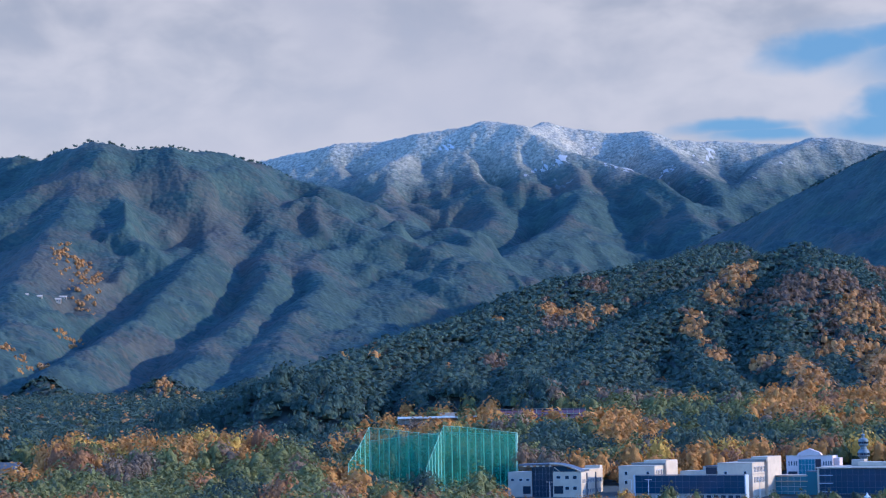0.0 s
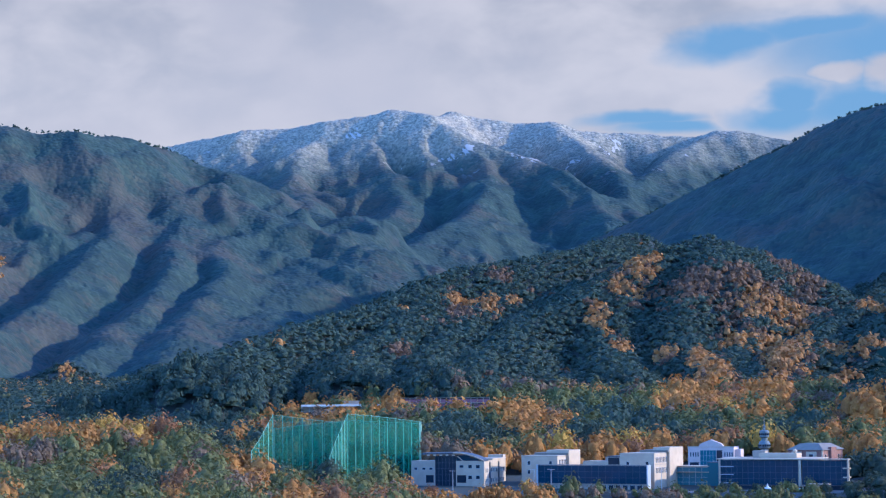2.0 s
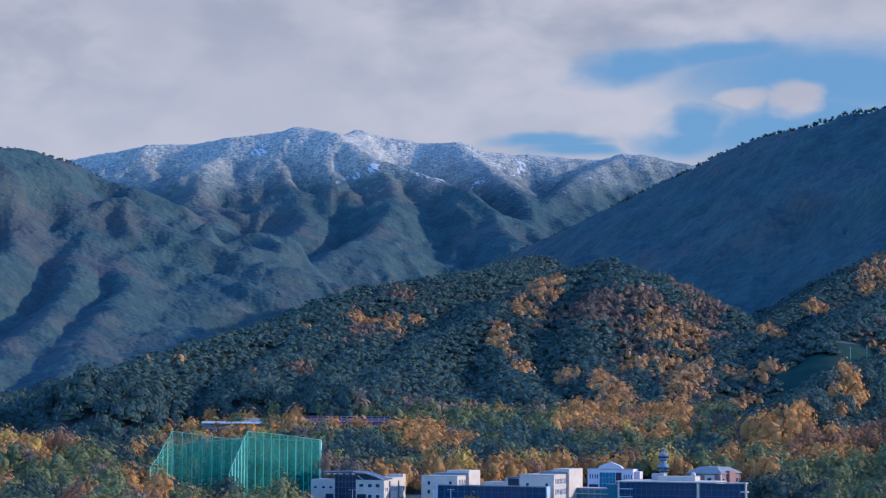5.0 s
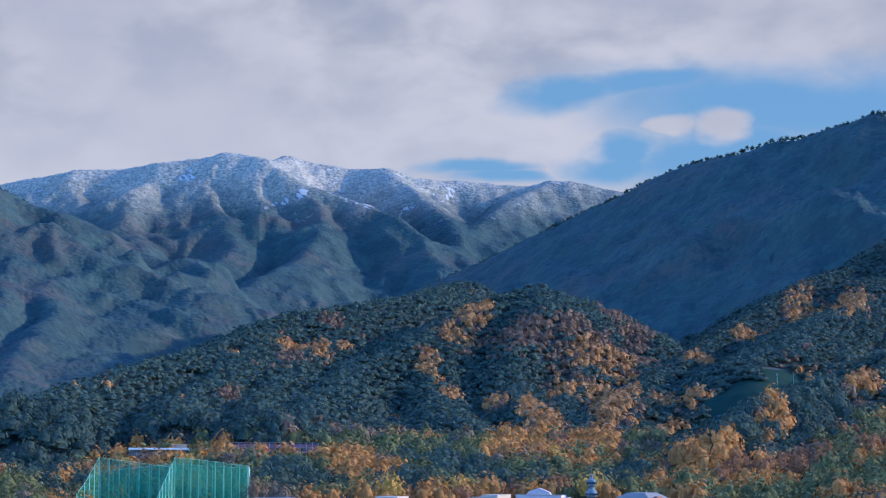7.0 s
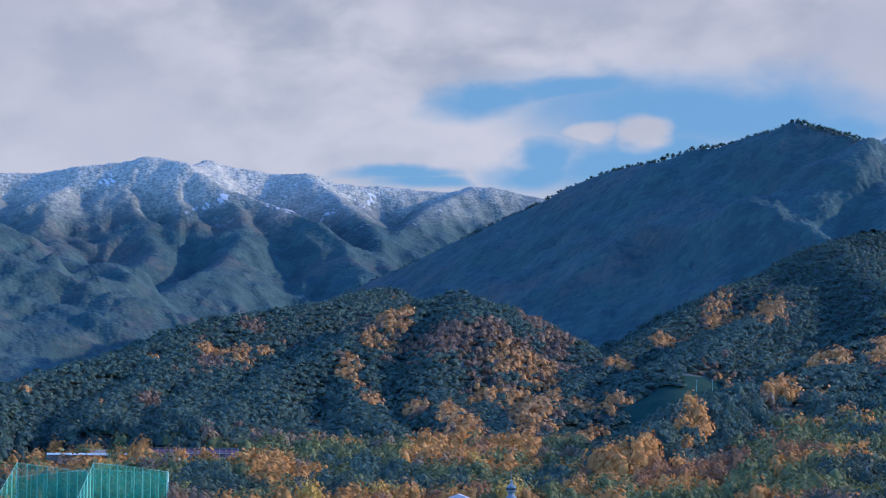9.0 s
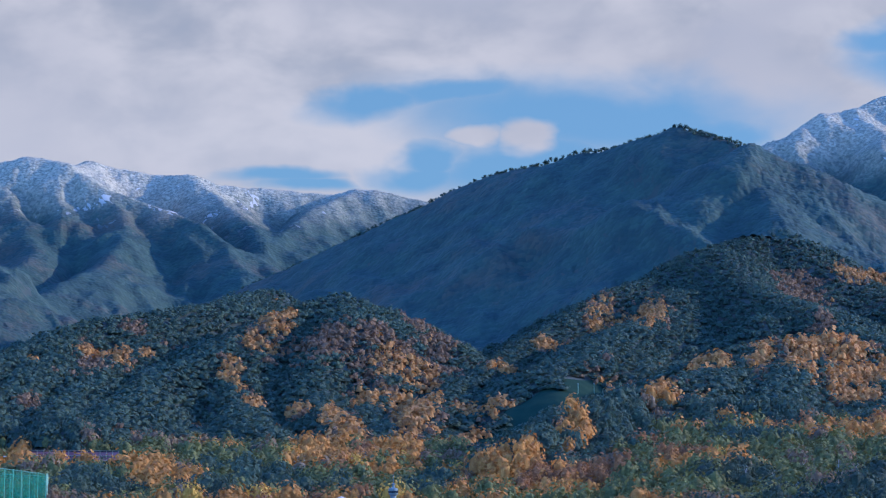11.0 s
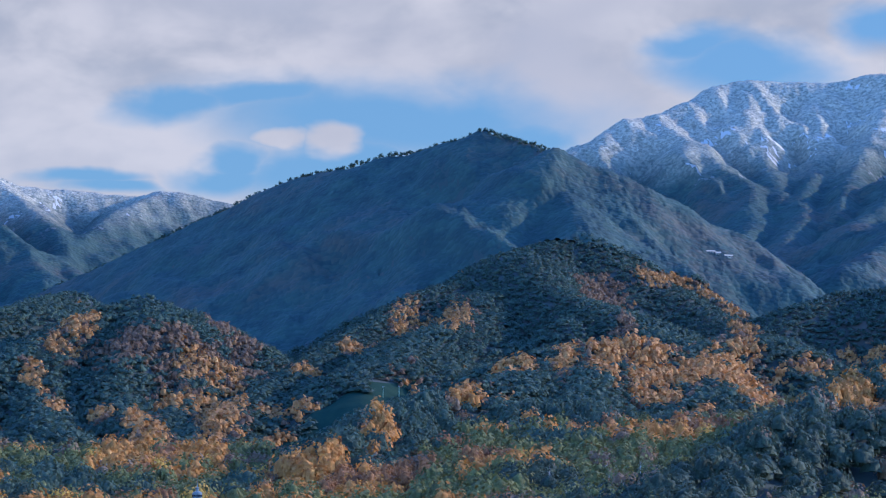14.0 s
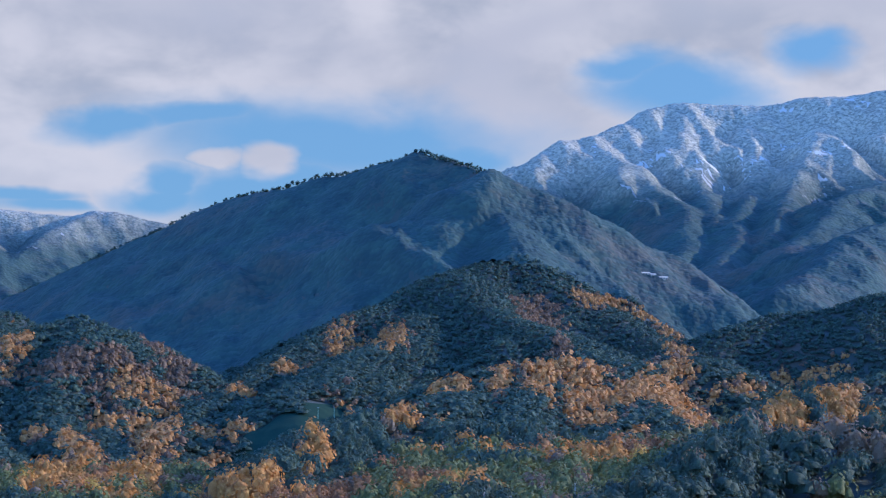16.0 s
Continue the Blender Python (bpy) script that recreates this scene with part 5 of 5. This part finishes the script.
net_fence("range_net", "tall green range netting with a sloping side", [(-39.0, 915.0, 1.0, 15.5), (-36.4, 925.0, 1.5, 19.5), (-31.4, 944.5, 3.0, 29.6), (-3.0, 945.0, 3.0, 26.0)], [1, 3, 7])
net_fence("range_net", "tall dense green range netting on close poles", [(-7.6, 898.0, 0.0, 13.5), (-5.4, 908.0, 0.5, 19.0), (-0.6, 925.0, 2.0, 29.8), (9.0, 930.0, 2.0, 29.0), (28.9, 939.6, 3.0, 26.4)], [2, 4, 3, 6])
net_fence("range_net", "dark green range netting along the short end", [(29.4, 940.4, 3.0, 26.4), (30.3, 962.0, 4.0, 25.0)], [4])
net_fence("range_net", "green range netting along the far side", [(-31.0, 950.0, 3.2, 24.0), (0.0, 956.0, 4.0, 27.0), (29.5, 946.0, 4.0, 25.4)], [6, 6])


def range_shed():
    ob = thing("range_shed", -25.3, 1213.0, 26.9, 0, "long open tee shed with a white roof edge", "building")
    block("roof", BRIGHT, ob, (0, 42, -1.5, 8, 5.0, 6.0))
    block("wall", PALE, ob, (0, 40, 7.4, 7.9, -2, 5.0))
    for k in range(11):
        block("post", STEEL, ob, (0.2 + 3.94 * k, 0.4 + 3.94 * k, -1.2, -1.0, -2, 5.0), bevel=0)
    block("deck", DARK_STEEL, ob, (0, 40, -1.6, 7.9, 1.6, 2.0))
    block("roof_hut", PALE, ob, (22.5, 30.5, 1, 5, 5.6, 7.6), label="pale rooftop hut")
    block("roof_hut_cap", WHITE, ob, (21.8, 31.2, 0.4, 5.6, 7.6, 7.9))


def lattice_hall():
    ob = thing("tee_building", 26.0, 1222.0, 30.4, -1.2, "long two-storey tee building with red panels and white posts", "building")
    n = 15
    for k in range(n + 1):
        block("post", WHITE, ob, (49 * k / n - 0.14, 49 * k / n + 0.14, -0.3, 0.0, -3, 5.6), bevel=0)
    for k in range(n):
        block("panel", RED_PANEL, ob, (49 * k / n + 0.16, 49 * (k + 1) / n - 0.16, 0.3, 0.42, 0.2, 2.2), bevel=0)
        block("panel", RED_PANEL, ob, (49 * k / n + 0.16, 49 * (k + 1) / n - 0.16, 0.3, 0.42, 3.0, 4.8), bevel=0)
    for z in (0.0, 2.6, 5.4):
        block("beam", WHITE if z != 5.4 else ROOFING, ob, (-0.3, 49.3, -0.4, 6.0, z, z + 0.3), bevel=0)
    block("wall", DARK_STEEL, ob, (0, 49, 5.5, 6.0, -3, 5.4))


def hut(name, x, y, z, turn, w, d, h, wall, roof, label):
    ob = thing(name, x, y, z, turn, label, "house")
    block("wall", wall, ob, (-w / 2, w / 2, -d / 2, d / 2, -2.5, h))
    bm = bmesh.new()
    e, r = 0.5, h + 0.32 * d
    pts = [(-w / 2 - e, -d / 2 - e, h - 0.1), (w / 2 + e, -d / 2 - e, h - 0.1), (w / 2 + e, 0, r), (-w / 2 - e, 0, r), (w / 2 + e, d / 2 + e, h - 0.1), (-w / 2 - e, d / 2 + e, h - 0.1)]
    v = [bm.verts.new(p) for p in pts]
    u = [bm.verts.new((p[0], p[1], p[2] - 0.3)) for p in pts]
    for a in ((0, 1, 2, 3), (3, 2, 4, 5)):
        bm.faces.new([v[k] for k in a])
        bm.faces.new([u[k] for k in a[::-1]])
    for a, b in ((0, 1), (1, 2), (2, 4), (4, 5), (5, 3), (3, 0)):
        bm.faces.new((v[a], u[a], u[b], v[b]))
    part("roof", bm, roof, ob)
    front_windows(ob, [-w / 2 + 1.0 + k * 2.6 for k in range(max(1, int((w - 1.5) / 2.6)))], [0.9], 1.4, 1.3, -d / 2)
    block("door", DARK_STEEL, ob, (w / 2 - 1.4, w / 2 - 0.5, -d / 2 - 0.05, -d / 2 + 0.05, -0.4, 1.7), bevel=0)


def land_z(x, y):
    z, _, _ = on_land(np.array([float(x)]), np.array([float(y)]))
    return float(z[0])


def hut_at(name, az, d, turn, w, dp, h, wall, roof, label):
    x, y = place(az, d)
    hut(name, x, y, land_z(x, y) + 0.3, turn, w, dp, h, wall, roof, label)


range_shed()
lattice_hall()
hut("hut", 112.0, 1245.0, 30.6, 10, 8, 5, 1.8, WHITE, WHITE, "small white hut among orange trees")
hut_at("cottage", -9.0, 1306, 8, 11, 7, 4.2, PALE, ROOFING, "pale blue-grey cottage at the wood's edge")
hut_at("cottage", -10.85, 1090, -15, 14, 9, 4.0, WHITE, SLATE, "house with a dark slate roof in the village")
hut_at("cottage", -10.3, 1130, 10, 11, 8, 3.6, PALE, SLATE, "small house with a dark tiled roof")
hut_at("cottage", -11.4, 1120, 20, 12, 8, 3.8, PALE, ROOFING, "grey-roofed house in the village")
hut_at("cottage", -6.2, 610, 12, 9, 7, 6.5, PINKISH, PINKISH, "cream house with a pale roof among trees")
for az, d, w in ((-10.41, 2520, 7), (-10.1, 2538, 9), (-9.66, 2570, 11), (-9.49, 2588, 8)):
    hut_at("mountain_hut", az, d, 5, w, 5, 2.6, WHITE, WHITE, "white-roofed hut on the wooded mountainside")
for az, d, w in ((23.16, 2226, 8), (23.34, 2226, 5), (23.6, 2224, 8)):
    hut_at("mountain_hut", az, d, -5, w, 4, 2.2, WHITE, WHITE, "long white-roofed hut in the high valley")
hut_at("clubhouse", 11.35, 1325, -20, 5.5, 4, 2.2, PALE, ROOFING, "small white clubhouse at the foot of the fairway")


# ---- the fairway in the side valley ----
def fairway():
    """Turf laid over the valley's floor, its shade put into the colour, with its rim turned down into the ground."""
    line = [(11.8, 1275, 0.7), (12.6, 1308, 0.95), (13.4, 1350, 0.95), (14.3, 1400, 0.85), (15.2, 1450, 0.7), (16.4, 1500, 0.5)]
    rows = []
    bm = bmesh.new()
    for k in range(60):
        f = k / 59 * (len(line) - 1)
        j = min(int(f), len(line) - 2)
        a, d, w = [line[j][q] + (f - j) * (line[j + 1][q] - line[j][q]) for q in range(3)]
        row = []
        for s in range(-9, 10):
            x, y = place(a + w * s / 9 * 0.8, d - 42 * s / 9 * w)
            row.append(bm.verts.new((x, y, land_z(x, y) + (1.0 if abs(s) < 9 else -1.0))))
        rows.append(row)
    for p, q in zip(rows, rows[1:]):
        for k in range(18):
            bm.faces.new((p[k], p[k + 1], q[k + 1], q[k]))
    bmesh.ops.recalc_face_normals(bm, faces=bm.faces[:])
    tagged(part("fairway", bm, SHADED_TURF), "green sloping fairway in a side valley, coloured dark as in shade", "lawn", kind="structure")


def flood_mast(az, d, h):
    x, y = place(az, d)
    ob = thing("mast", x, y, land_z(x, y), 0, "thin pale mast standing among the trees", "mast", "masts at the wood's edge")
    bm = bmesh.new()
    tube(bm, [(0, 0, -1), (0, 0, h)], [0.16, 0.10], 6)
    part("post", bm, POLE_GREEN, ob)
    block("lamp_head", STEEL, ob, (-0.5, 0.5, -0.15, 0.15, h - 0.2, h + 0.15), bevel=0.04)


fairway()
for az, d, h in ((13.66, 1372, 9), (14.22, 1390, 9), (14.95, 1440, 8), (15.35, 1465, 8), (16.2, 1490, 8)):
    flood_mast(az, d, h)
flood_mast(-4.03, 1222, 9)


def dry_lawn():
    """A dry grass bank draped over the slope below the yard."""
    bm = bmesh.new()
    rows = []
    for k in range(7):
        row = []
        for j in range(13):
            x, y = place(6.25 + 1.1 * j / 12, 824 + 24 * k / 6 + 2.0 * math.sin(j * 0.9 + k))
            rim = k in (0, 6) or j in (0, 12)
            row.append(bm.verts.new((x, y, land_z(x, y) + (-0.6 if rim else 0.35))))
        rows.append(row)
    for p, q in zip(rows, rows[1:]):
        for j in range(12):
            bm.faces.new((p[j], p[j + 1], q[j + 1], q[j]))
    bmesh.ops.recalc_face_normals(bm, faces=bm.faces[:])
    tagged(part("lawn", bm, DRY_GRASS), "bank of dry straw-coloured grass below the yard", "lawn", kind="structure")


dry_lawn()
wall = thing("garden_wall", 52.0, 866.0, -1.4, -4, "low pale retaining wall under the green fence", "wall")
block("footing", PALE, wall, (0, 17, -0.25, 0.25, -1.5, 0.8))
block("coping", WHITE, wall, (-0.1, 17.1, -0.32, 0.32, 0.8, 0.95))
